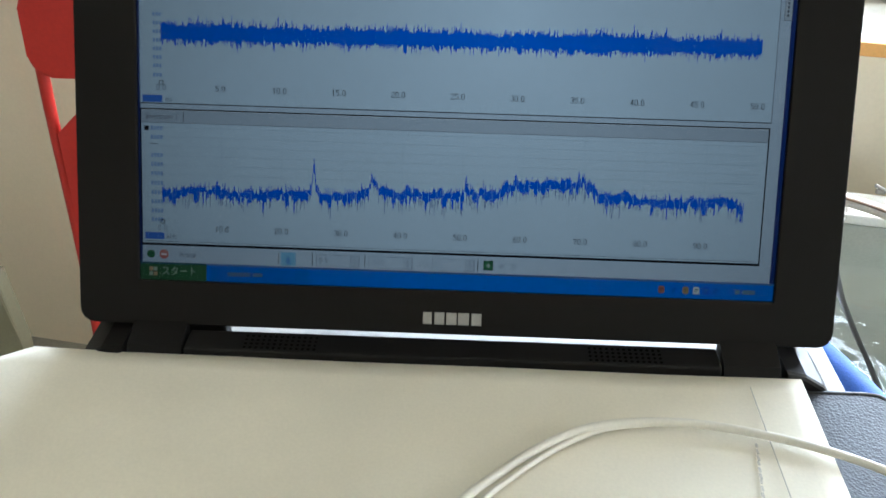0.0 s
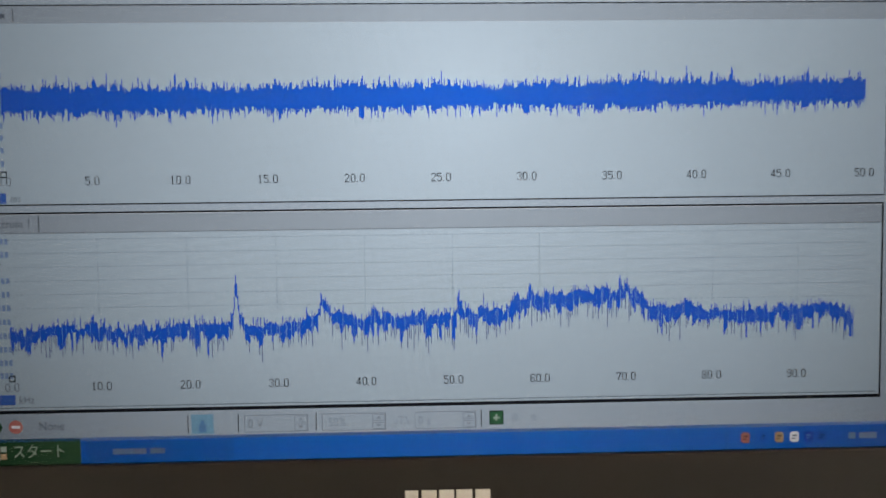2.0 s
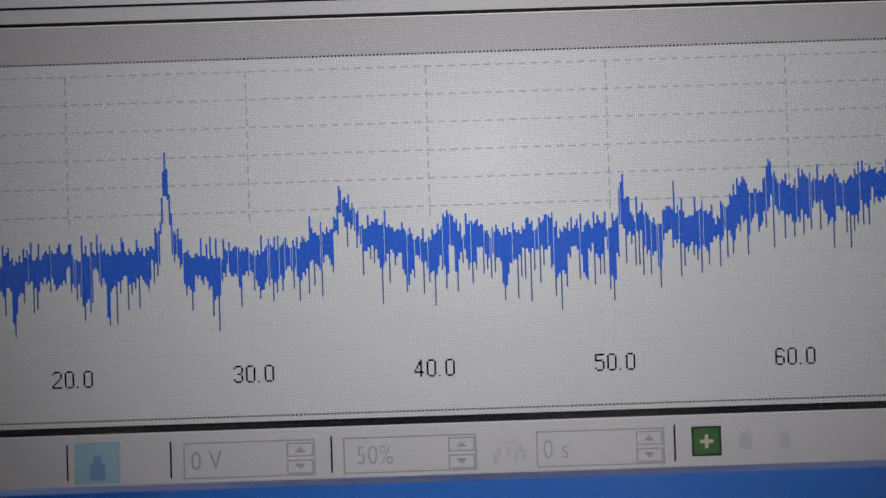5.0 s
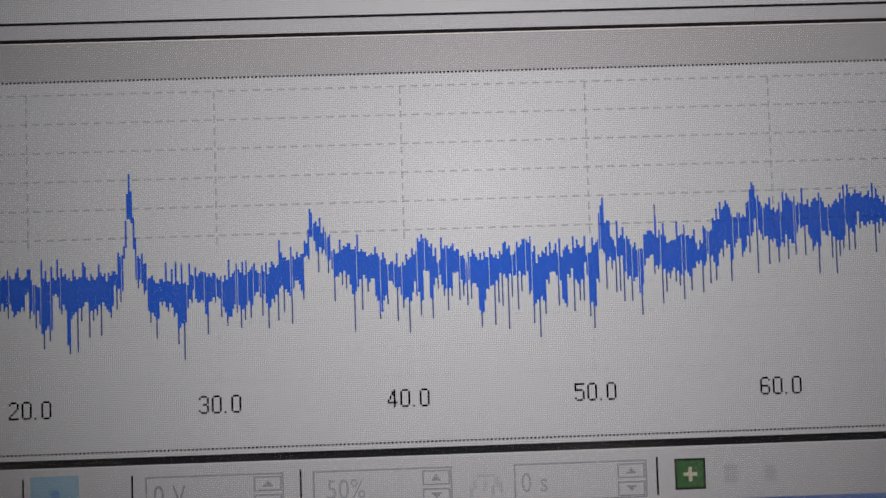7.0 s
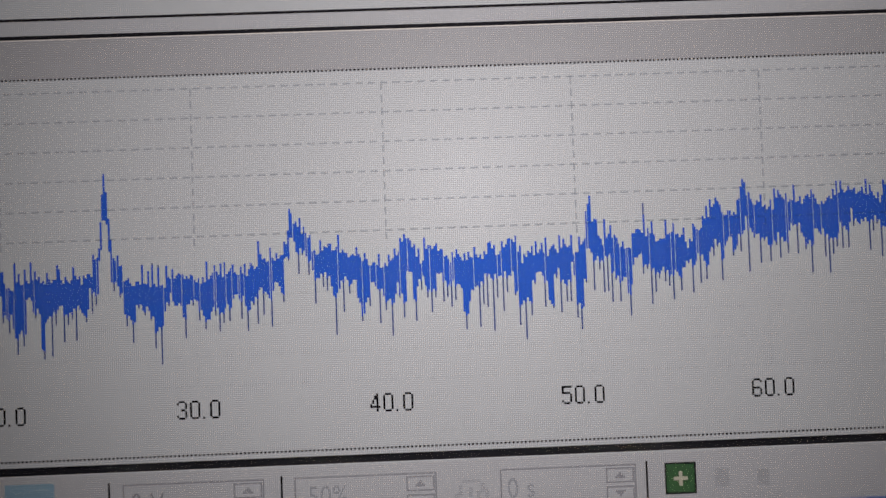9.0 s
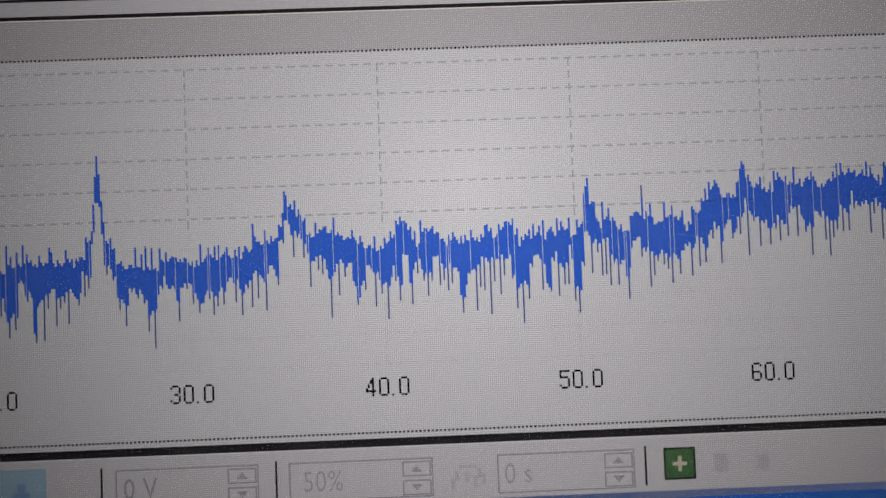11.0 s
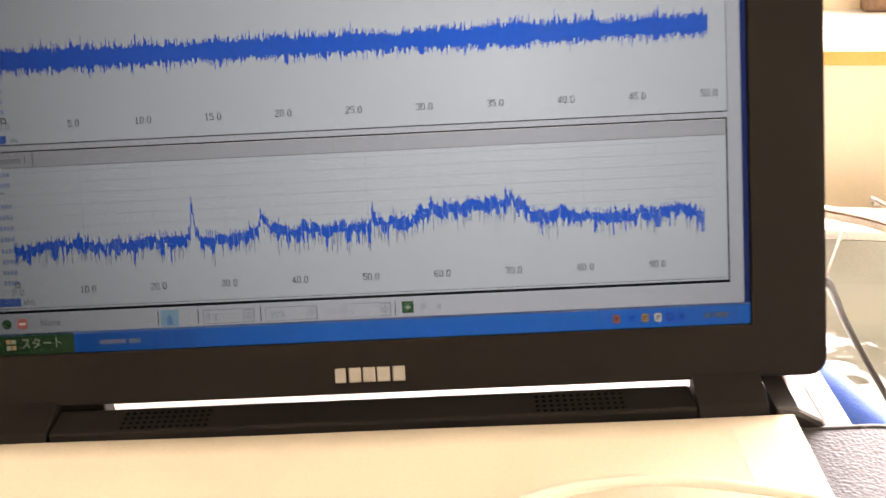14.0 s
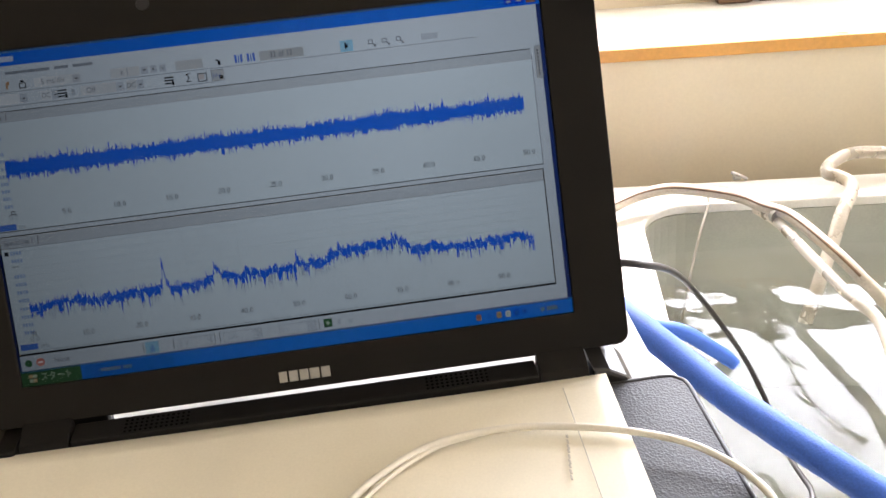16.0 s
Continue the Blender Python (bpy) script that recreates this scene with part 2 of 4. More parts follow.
M_WALL = surface("cream_painted_panel", (0.80, 0.71, 0.53), 0.6, grain=240, vary=0.025, bump=0.08, stain=3.5, stain_vary=0.06, warm=(0.83, 0.75, 0.58))
M_LEDGE = surface("white_ledge_paint", (0.84, 0.83, 0.79), 0.5, grain=240, vary=0.03, bump=0.05, stain=6, stain_vary=0.05)
M_ORANGE_WOOD = surface("orange_varnished_wood", (0.80, 0.41, 0.10), 0.4, grain=160, vary=0.07, bump=0.06, stain=5, stain_vary=0.10, coat=0.2)
M_BROWN = surface("brown_wood_frame", (0.20, 0.12, 0.07), 0.5, grain=180, vary=0.2, bump=0.15, stain=12, stain_vary=0.2)
M_FLOOR = surface("grey_concrete_floor", (0.30, 0.29, 0.24), 0.8, grain=120, vary=0.12, bump=0.2, stain=3, stain_vary=0.2)
M_ROOM = surface("pale_room_plaster", (0.74, 0.70, 0.60), 0.85, grain=90, vary=0.04, bump=0.1, stain=2, stain_vary=0.06)
M_RED_PL = surface("red_plastic", (0.48, 0.022, 0.012), 0.42, grain=300, vary=0.06, bump=0.06, stain=12, stain_vary=0.12)
M_OLIVE = surface("olive_grey_plastic", (0.22, 0.21, 0.13), 0.6, grain=300, vary=0.06, bump=0.06, stain=9, stain_vary=0.12)

# water: clear, with slow ripples
M_WATER, wnod, wlnk, wb = mat("clear_water")
wb.inputs["Base Color"].default_value = (0.94, 0.97, 0.96, 1)
wb.inputs["Transmission Weight"].default_value, wb.inputs["IOR"].default_value, wb.inputs["Roughness"].default_value = 1.0, 1.33, 0.0
wco = wnod.new("ShaderNodeTexCoord")
w1 = wnod.new("ShaderNodeTexNoise")
w1.inputs["Scale"].default_value, w1.inputs["Detail"].default_value = 8.0, 2.6
wbp = wnod.new("ShaderNodeBump")
wbp.inputs["Strength"].default_value, wbp.inputs["Distance"].default_value = 0.25, 0.009
wlnk.new(wco.outputs["Object"], w1.inputs["Vector"])
w2 = wnod.new("ShaderNodeTexNoise")
w2.inputs["Scale"].default_value, w2.inputs["Detail"].default_value = 34.0, 2.5
wlnk.new(wco.outputs["Object"], w2.inputs["Vector"])
wadd = wnod.new("ShaderNodeMath")
wadd.operation, wadd.inputs[1].default_value = "MULTIPLY_ADD", 0.15
wlnk.new(w2.outputs["Fac"], wadd.inputs[0])
wlnk.new(w1.outputs["Fac"], wadd.inputs[2])
wlnk.new(wadd.outputs[0], wbp.inputs["Height"])
wlnk.new(wbp.outputs[0], wb.inputs["Normal"])


# ---------------------------------------------------------------- building helpers
def thing(name, at, label, category, group="", kind=""):
    e = new(name)
    e.empty_display_size = 0.02
    e.location = at
    return tagged(e, label, category, group, kind)


def origin_of(ob):
    m = ob.matrix_basis.copy()
    return origin_of(ob.parent) @ m if ob.parent else m


def part(name, bm, material, parent, label="", m=None, smooth=False):
    """Links a bmesh, given in the coordinates of pose m (the world if none), as one mesh under parent."""
    me = bpy.data.meshes.new(name)
    if isinstance(bm, bpy.types.Mesh):
        me = bm
    else:
        bm.to_mesh(me)
        bm.free()
    me.materials.clear()
    me.materials.append(material)
    if smooth:
        for p in me.polygons:
            p.use_smooth = True
    ob = new(name, me)
    world_m = m or Matrix.Identity(4)
    if parent:
        ob.parent = parent
        ob.matrix_basis = origin_of(parent).inverted() @ world_m
    else:
        ob.matrix_basis = world_m
    return tagged(ob, label)


def box(x0, x1, y0, y1, z0, z1, bevel=0.0, seg=2, bm=None):
    bm = bm or bmesh.new()
    made = bmesh.ops.create_cube(bm, size=1.0)["verts"]
    for v in made:
        v.co = Vector((x0 + (v.co.x + 0.5) * (x1 - x0), y0 + (v.co.y + 0.5) * (y1 - y0), z0 + (v.co.z + 0.5) * (z1 - z0)))
    if bevel:
        edges = list({e for v in made for e in v.link_edges})
        bmesh.ops.bevel(bm, geom=edges, offset=bevel, segments=seg, affect="EDGES", profile=0.5)
    return bm


def smooth_path(points, steps=10):
    pts = [Vector(p) for p in points]
    out = []
    for i in range(len(pts) - 1):
        a, b, c, d = pts[max(i - 1, 0)], pts[i], pts[i + 1], pts[min(i + 2, len(pts) - 1)]
        for k in range(steps):
            t = k / steps
            out.append(0.5 * (2 * b + (c - a) * t + (2 * a - 5 * b + 4 * c - d) * t * t + (3 * b - a - 3 * c + d) * t ** 3))
    return out + [pts[-1]]


def tube(points, r, sides=14, steps=10, bore=False):
    line = smooth_path(points, steps)
    bm, rings = bmesh.new(), []
    side = None
    for i, p in enumerate(line):
        way = (line[min(i + 1, len(line) - 1)] - line[max(i - 1, 0)]).normalized()
        side = (way.cross(Vector((0, 0, 1))) if side is None else side - way * side.dot(way)).normalized()
        up = side.cross(way)
        rings.append([bm.verts.new(p + r * (math.cos(a) * side + math.sin(a) * up)) for a in (2 * math.pi * k / sides for k in range(sides))])
    for a, b in zip(rings, rings[1:]):
        for k in range(sides):
            bm.faces.new((a[k], a[(k + 1) % sides], b[(k + 1) % sides], b[k]))
    bm.faces.new(rings[0][::-1])
    if bore:
        inner = [bm.verts.new(v.co.lerp(line[-1], 0.3)) for v in rings[-1]]
        deep = [bm.verts.new(v.co.lerp(line[-3], 0.45)) for v in rings[-4]]
        for k in range(sides):
            j = (k + 1) % sides
            bm.faces.new((rings[-1][k], rings[-1][j], inner[j], inner[k]))
            bm.faces.new((inner[k], inner[j], deep[j], deep[k]))
    else:
        bm.faces.new(rings[-1])
    bmesh.ops.recalc_face_normals(bm, faces=bm.faces)
    return bm


def rounded(x0, x1, y0, y1, r, n=6):
    """The outline of a rectangle with rounded corners, anticlockwise."""
    out = []
    for cx, cy, a in ((x1 - r, y1 - r, 0), (x0 + r, y1 - r, 90), (x0 + r, y0 + r, 180), (x1 - r, y0 + r, 270)):
        out += [(cx + r * math.cos(radians(a + 90 * k / n)), cy + r * math.sin(radians(a + 90 * k / n))) for k in range(n + 1)]
    return out


def slab(outline, z0, z1, bevel=0.0):
    bm = bmesh.new()
    top = bm.faces.new([bm.verts.new((x, y, z1)) for x, y in outline])
    low = [bm.verts.new((x, y, z0)) for x, y in outline]
    hi = list(top.verts)
    bm.faces.new(low[::-1])
    k = len(outline)
    for i in range(k):
        bm.faces.new((low[i], low[(i + 1) % k], hi[(i + 1) % k], hi[i]))
    if bevel:
        edges = [e for e in top.edges]
        bmesh.ops.bevel(bm, geom=edges, offset=bevel, segments=2, affect="EDGES", profile=0.5)
    bmesh.ops.recalc_face_normals(bm, faces=bm.faces)
    return bm


def ring_slab(outer, inner, z0, z1):
    """A flat ring between two outlines with equal counts of points."""
    bm = bmesh.new()
    loops = [[bm.verts.new((x, y, z)) for x, y in o] for z in (z1, z0) for o in (outer, inner)]
    k = len(outer)
    for i in range(k):
        j = (i + 1) % k
        bm.faces.new((loops[0][i], loops[0][j], loops[1][j], loops[1][i]))
        bm.faces.new((loops[2][i], loops[3][i], loops[3][j], loops[2][j]))
        bm.faces.new((loops[0][i], loops[2][i], loops[2][j], loops[0][j]))
        bm.faces.new((loops[1][i], loops[1][j], loops[3][j], loops[3][i]))
    bmesh.ops.recalc_face_normals(bm, faces=bm.faces)
    return bm


# ---------------------------------------------------------------- the room
# the window wall and the tank stand turned a little against the table
TURN = radians(-10)
TANK = Matrix.Translation((0.345, 0.64, 0)) @ Matrix.Rotation(TURN, 4, "Z")
FLOOR = -0.72


def structure(name, bm, material, label, category, m=None):
    ob = part(name, bm, material, None, "", m)
    return tagged(ob, label, category, "", "structure")


structure("floor", box(-3.2, 3.2, -3.2, 1.6, FLOOR - 0.1, FLOOR), M_FLOOR, "grey concrete floor under table and tank", "floor")
# unseen ceiling and walls, added to enclose the room and bounce light
structure("ceiling", box(-3.2, 3.2, -3.2, 1.6, 1.75, 1.85), M_ROOM, "unseen plain pale plaster ceiling", "ceiling")
structure("wall_south", box(-3.2, 3.2, -3.3, -3.2, FLOOR, 1.75), M_ROOM, "unseen plain pale plaster wall", "wall")
structure("wall_west", box(-3.3, -3.2, -3.2, 1.9, FLOOR, 1.75), M_ROOM, "unseen plain pale plaster wall", "wall")
# unseen east wall; its opening is made up to hold the fill lamp
bm = box(3.2, 3.3, -3.2, -1.6, FLOOR, 1.75)
box(3.2, 3.3, 0.6, 1.6, FLOOR, 1.75, bm=bm)
box(3.2, 3.3, -1.6, 0.6, FLOOR, 0.1, bm=bm)
box(3.2, 3.3, -1.6, 0.6, 1.45, 1.75, bm=bm)
structure("wall_east", bm, M_ROOM, "unseen pale plaster wall with an added opening for the fill lamp", "wall")

# window wall behind the tank: low cream panel, ledge with a wooden front edge, window above
WY = 0.168                                       # the panel's face
LEDGE = -0.105
structure("wall_north_panel", box(-3.2, 2.9, WY, WY + 0.32, FLOOR, LEDGE - 0.0155), M_WALL, "cream painted low panel behind the water tank", "wall", TANK)
structure("ledge", box(-3.2, 2.9, WY + 0.010, WY + 0.19, LEDGE - 0.0155, LEDGE, 0.001), M_LEDGE, "white painted window ledge in the sun", "ledge", TANK)
structure("trim", box(-3.2, 2.9, WY - 0.006, WY + 0.010, LEDGE - 0.0155, LEDGE + 0.001, 0.0012), M_ORANGE_WOOD, "orange varnished wooden edge strip along the ledge", "trim", TANK)
W0, W1, WZ0, WZ1 = -0.55, 1.35, 0.0, 1.05
bm = box(-3.2, W0, WY + 0.19, WY + 0.32, LEDGE - 0.0155, 1.75)
box(W1, 2.9, WY + 0.19, WY + 0.32, LEDGE - 0.0155, 1.75, bm=bm)
box(W0, W1, WY + 0.19, WY + 0.32, LEDGE - 0.0155, WZ0, bm=bm)
# unseen wall over the window, low enough to keep the sun off the paper
box(W0, W1, WY + 0.19, WY + 0.32, WZ1, 1.75, bm=bm)
structure("wall_north", bm, M_WALL, "cream painted wall round the window; its unseen top blocks the sun", "wall", TANK)

win = thing("window_1", TANK @ Vector(((W0 + W1) / 2, WY + 0.24, WZ0)), "brown wooden window frame over the ledge", "window", kind="structure")
for a, b, c, d in ((W0, W1, WZ0, WZ0 + 0.012), (W0, W1, 0.085, 0.112), (W0, W1, WZ1 - 0.035, WZ1)):
    part("window_frame", box(a, b, WY + 0.22, WY + 0.25, c, d, 0.003), M_BROWN, win, "", TANK)
for a in (W0, 0.62, W1 - 0.035):
    part("window_frame", box(a, a + 0.03, WY + 0.222, WY + 0.248, 0.112, WZ1 - 0.035, 0.003), M_BROWN, win, "", TANK)
part("sash_rail", box(0.212, W1, WY + 0.172, WY + 0.19, LEDGE + 0.005, LEDGE + 0.07, 0.003), M_LEDGE, win, "cream lower rail of the sliding sash", TANK)
part("sash_shoe", box(0.216, W1, WY + 0.174, WY + 0.19, LEDGE, LEDGE + 0.005, 0.001), M_BROWN, win, "", TANK)
part("latch", box(0.155, 0.208, WY + 0.165, WY + 0.19, LEDGE, LEDGE + 0.06, 0.008, 3), M_BROWN, win, "brown rounded window latch", TANK)
part("latch_plate", box(0.128, 0.149, WY + 0.185, WY + 0.19, LEDGE + 0.022, LEDGE + 0.06, 0.001), M_STEEL, win, "", TANK)
# unseen rod, added so that the water mirrors a dark slanting line
lean = thing("pole", TANK @ Vector((0.2, WY + 0.235, WZ0 + 0.012)), "unseen thin dark pole, added for a slanting line mirrored in the water", "pole")
part("rod", tube([TANK @ Vector(v) for v in ((0.211, WY + 0.260, 0.0), (0.36, WY + 0.260, 0.246), (0.85, WY + 0.260, 1.03))], 0.0055, 10, 4), M_BROWN, lean, "", None, True)

area_lamp("north_window_light", TANK @ Matrix.Translation(((W0 + W1) / 2, WY + 0.36, (WZ0 + WZ1) / 2)) @ Matrix.Rotation(radians(-90), 4, "X"),
             W1 - W0, WZ1 - WZ0, 50, (0.95, 0.98, 1.0))
# added fill lamp for the front of the netbook and paper, no known source
area_lamp("east_fill_light", look((3.18, -0.5, 0.78), (0, -0.5, 0.3)), 2.1, 1.3, 70, (1.0, 0.96, 0.88))

# bright sky beyond the window
M_SKY, kn, kl, kb = mat("bright_sky")
kb.inputs["Base Color"].default_value = (0.8, 0.85, 0.9, 1)
kb.inputs["Emission Color"].default_value, kb.inputs["Emission Strength"].default_value = (0.82, 0.92, 1.0, 1), 15
structure("backdrop", box(-4.5, 5.5, 3.4, 3.45, FLOOR, 3.4), M_SKY, "white overexposed sky outside the window", "sky", TANK)

# ---------------------------------------------------------------- table
table = thing("table", (0.02, -0.25, FLOOR), "narrow grey worn laminate table with square legs", "table")
part("tabletop", box(-0.108, 0.174, -0.62, 0.075, -0.028, 0.0, 0.002), M_TABLE, table)
for x in (-0.100, 0.10):
    for y in (-0.58, 0.02):
        part("leg", box(x, x + 0.035, y, y + 0.035, FLOOR, -0.028, 0.002), M_STEEL, table)

# ---------------------------------------------------------------- netbook
LEAN = radians(22)
SCR = Matrix.Translation((0, 0, 0.07)) @ Matrix.Rotation(radians(90) - LEAN, 4, "X")   # x right, y up the display, z towards the viewer
LX0, LX1, LY0, LY1 = -0.1115, 0.1507, -0.0341, 0.1300          # lid
SX0, SX1, SY0, SY1 = -0.0905, 0.1293, -0.0185, 0.1102          # display
DECK = 0.0245
laptop = thing("laptop", (0.0196, -0.10, 0.0), "black netbook computer standing open with a lit display", "laptop")

lid = part("lid", slab(rounded(LX0, LX1, LY0, LY1, 0.005), -0.010, -0.0012), M_BASE, laptop, "black plastic lid shell", SCR)
outer, inner = rounded(LX0, LX1, LY0, LY1, 0.005, 4), rounded(SX0, SX1, SY0, SY1, 0.0004, 4)
bz = ring_slab(outer, inner, -0.0012, 0.0012)
bezel = part("bezel", bz, M_BEZEL, laptop, "matt black display bezel", SCR)
bv = bezel.modifiers.new("soft", "BEVEL")
bv.width, bv.segments, bv.limit_method = 0.0006, 2, "ANGLE"
# camera eye in the upper bezel
eye = bmesh.new()
bmesh.ops.create_cone(eye, cap_ends=True, segments=20, radius1=0.0026, radius2=0.0024, depth=0.0006, matrix=Matrix.Translation((-0.0215, 0.1215, 0.0014)))
part("webcam", eye, M_LENS, bezel, "small round camera window", SCR)
# maker's mark: five plain silver blocks
for a, b in ((0.0086, 0.0118), (0.0126, 0.0162), (0.0167, 0.0204), (0.0208, 0.0247), (0.0254, 0.0290)):
    part("badge_block", box(a, b, -0.0306, -0.0262, 0.0011, 0.0016, 0.0003), M_SILVER, bezel, "", SCR)

# base with deck, keys and hinge drums
base_outline = rounded(LX0 + 0.001, LX1 - 0.001, -0.185, -0.002, 0.006)
part("base", slab(base_outline, 0.003, DECK, 0.0025), M_BASE, laptop, "black plastic keyboard base")
part("rear_bar", box(-0.0728, 0.1110, -0.0250, -0.0135, DECK - 0.004, 0.0371, 0.0009, 2), M_BASE, laptop, "raised black bar between the hinges")
# flat dark discs on the bar; the holes' inner shade is put into the colour
hole = bmesh.new()
bmesh.ops.create_cone(hole, cap_ends=True, segments=8, radius1=0.00055, radius2=0.00055, depth=0.0003)
hole_mesh = bpy.data.meshes.new("speaker_hole")
hole.to_mesh(hole_mesh)
hole.free()
for x0 in (-0.0520, 0.0665):
    for k in range(13):
        for j in range(4):
            part("speaker_hole", hole_mesh, M_DARKHOLE, laptop, "", Matrix.Translation((x0 + 0.0020 * k, -0.0232 + 0.0022 * j, 0.03715)))
# hinge blocks, which run on from the bezel down to the base
for a, b in ((-0.0922, -0.0735), (0.1117, 0.1312)):
    block = slab([(-0.0258, DECK - 0.004), (-0.0118, DECK - 0.004), (-0.0118, 0.0398), (-0.0128, 0.0402), (-0.0150, 0.0396), (-0.0235, 0.0370), (-0.0258, 0.0335)], a, b, 0.0006)
    part("hinge", block, M_HINGE, laptop, "black hinge block under the bezel", Matrix(((0, 0, 1, 0), (1, 0, 0, 0), (0, 1, 0, 0), (0, 0, 0, 1))))
    part("hinge_arm", box(a + 0.004, b - 0.004, -0.0385, -0.030, -0.0085, 0.0004, 0.0008), M_HINGE, laptop, "", SCR)
# added block: keeps the gap dark where the thing behind is not known
part("gap_block", box(-0.0790, -0.0612, -0.0110, -0.003, 0.026, 0.0425, 0.001), M_HINGE, laptop, "dark block added to fill the gap beside the hinge")
# left cap dull and darker, right glossy and paler: uneven lighting put into the finish
for finish, cap in ((M_HINGE, [(LX0 + 0.001, DECK - 0.004), (-0.0935, DECK - 0.004), (-0.0935, 0.0370), (-0.1010, 0.0362), (-0.1085, 0.0322), (LX0 + 0.001, 0.0290)]),
                    (M_CAP, [(0.1325, DECK - 0.004), (LX1 - 0.001, DECK - 0.004), (LX1 - 0.001, 0.0265), (0.1462, 0.0312), (0.1395, 0.0352), (0.1325, 0.0366)])):
    part("corner_cap", slab(cap, 0.003, 0.026, 0.0016), finish, laptop, "black sloping corner cover", Matrix.Rotation(radians(90), 4, "X"))
for x in (-0.095, 0.134):
    for y in (-0.17, -0.012):
        foot = bmesh.new()
        bmesh.ops.create_cone(foot, cap_ends=True, segments=16, radius1=0.007, radius2=0.0075, depth=0.0031, matrix=Matrix.Translation((x, y, 0.00155)))
        part("rubber_foot", foot, M_STITCH, laptop)

# ---------------------------------------------------------------- what the display shows
K = 0.0002176                       # step of the layout units used below
sheet_bm = bmesh.new()
sheet_bm.faces.new([sheet_bm.verts.new((x, y, 0.0003)) for x, y in ((SX0 - 0.0003, SY0 - 0.0003), (SX1 + 0.0003, SY0 - 0.0003), (SX1 + 0.0003, SY1 + 0.0003), (SX0 - 0.0003, SY1 + 0.0003))])
display = part("display", sheet_bm, M_FRONT, laptop, "lit display with two signal charts", SCR)
sheet_bm = bmesh.new()
sheet_bm.faces.new([sheet_bm.verts.new((x, y, -0.0004)) for x, y in ((SX0 - 0.0003, SY0 - 0.0003), (SX1 + 0.0003, SY0 - 0.0003), (SX1 + 0.0003, SY1 + 0.0003), (SX0 - 0.0003, SY1 + 0.0003))])
part("diffuser", sheet_bm, M_DIFFUSER, display, "", SCR)
# the display's own backlight, which shines mostly straight ahead
area_lamp("display_backlight", SCR @ Matrix.Translation(((SX0 + SX1) / 2, (SY0 + SY1) / 2, -0.0009)) @ Matrix.Rotation(math.pi, 4, "X"),
             SX1 - SX0 + 0.0006, SY1 - SY0 + 0.0006, BACKLIGHT, (0.85, 1.0, 1.03)).data.spread = radians(BACKLIGHT_SPREAD)
UL, UR, VT, VB = 425 + SX0 / K, 425 + SX1 / K, 512 - SY1 / K, 512 - SY0 / K


def area(bm, u0, u1, v0, v1, h):
    q = [((u - 425) * K, (512 - v) * K, h * 0.00002) for u, v in ((u0, v1), (u1, v1), (u1, v0), (u0, v0))]
    bm.faces.new([bm.verts.new(p) for p in q])


def shown(name, material, rects, h, label=""):
    bm = bmesh.new()
    for r in rects:
        area(bm, *r, h)
    return part(name, bm, material, display, label, SCR)


def each_shown(name, material, rects, h):
    for r in rects:
        shown(name, material, [r], h)


def written(text, u, v, size, material, h=6, align="CENTER", name="axis_label"):
    c = bpy.data.curves.new(name, "FONT")
    c.body, c.size, c.align_x, c.align_y, c.space_character = text, size * K, align, "CENTER", 1.05
    o = bpy.data.objects.new(name, c)
    scene.collection.objects.link(o)
    bpy.context.view_layer.update()
    me = bpy.data.meshes.new_from_object(o.evaluated_get(bpy.context.evaluated_depsgraph_get()))
    bpy.data.objects.remove(o)
    return part(name, me, material, display, "", SCR @ Matrix.Translation(((u - 425) * K, (512 - v) * K, h * 0.00002)) @ Matrix.Diagonal((0.82, 1, 1, 1)))


# digits of the display's own small raster typeface, row by row
RASTER = {"0": ".###. #...# #...# #...# #...# #...# #...# #...# .###.", "1": "..#.. .##.. ..#.. ..#.. ..#.. ..#.. ..#.. ..#.. .###.",
          "2": ".###. #...# ....# ....# ...#. ..#.. .#... #.... #####", "3": ".###. #...# ....# ....# ..##. ....# ....# #...# .###.",
          "4": "...#. ..##. ..##. .#.#. .#.#. #..#. ##### ...#. ...#.", "5": "##### #.... #.... ####. ....# ....# ....# #...# .###.",
          "6": ".###. #...# #.... #.... ####. #...# #...# #...# .###.", "7": "##### #...# ....# ...#. ...#. ..#.. ..#.. ..#.. ..#..",
          "8": ".###. #...# #...# #...# .###. #...# #...# #...# .###.", "9": ".###. #...# #...# #...# .#### ....# ....# #...# .###.",
          ".": ".. .. .. .. .. .. .. .. #."}


def raster_number(text, u, v, material, h=5):
    """A number in raster digits, centred on (u, v)."""
    step = 1.01
    wide = sum(3.4 if c == "." else 6.3 for c in text) - 1
    at, rects = u - wide * step / 2, []
    for c in text:
        for j, row in enumerate(RASTER[c].split()):
            for i, dot in enumerate(row):
                if dot == "#":
                    rects.append((at + i * step, at + (i + 1) * step, v + (j - 4.5) * step, v + (j - 3.5) * step))
        at += (3.4 if c == "." else 6.3) * step
    return shown("axis_label", material, rects, h)


rng = random.Random(4)


def frame_rects(u0, u1, v0, v1, w):
    return [(u0, u1, v0, v0 + w), (u0, u1, v1 - w, v1), (u0, u0 + w, v0 + w, v1 - w), (u1 - w, u1, v0 + w, v1 - w)]


# window title, menu and toolbars
for r in ((UL + 5, UR - 8, 31, 107.6), (UL + 5, 12.5, 107.6, 568), (993, UR - 8, 107.6, 568), (12.5, 993, 317.4, 324.6)):
    shown("panel_ground", M_PANEL, [r], 1)
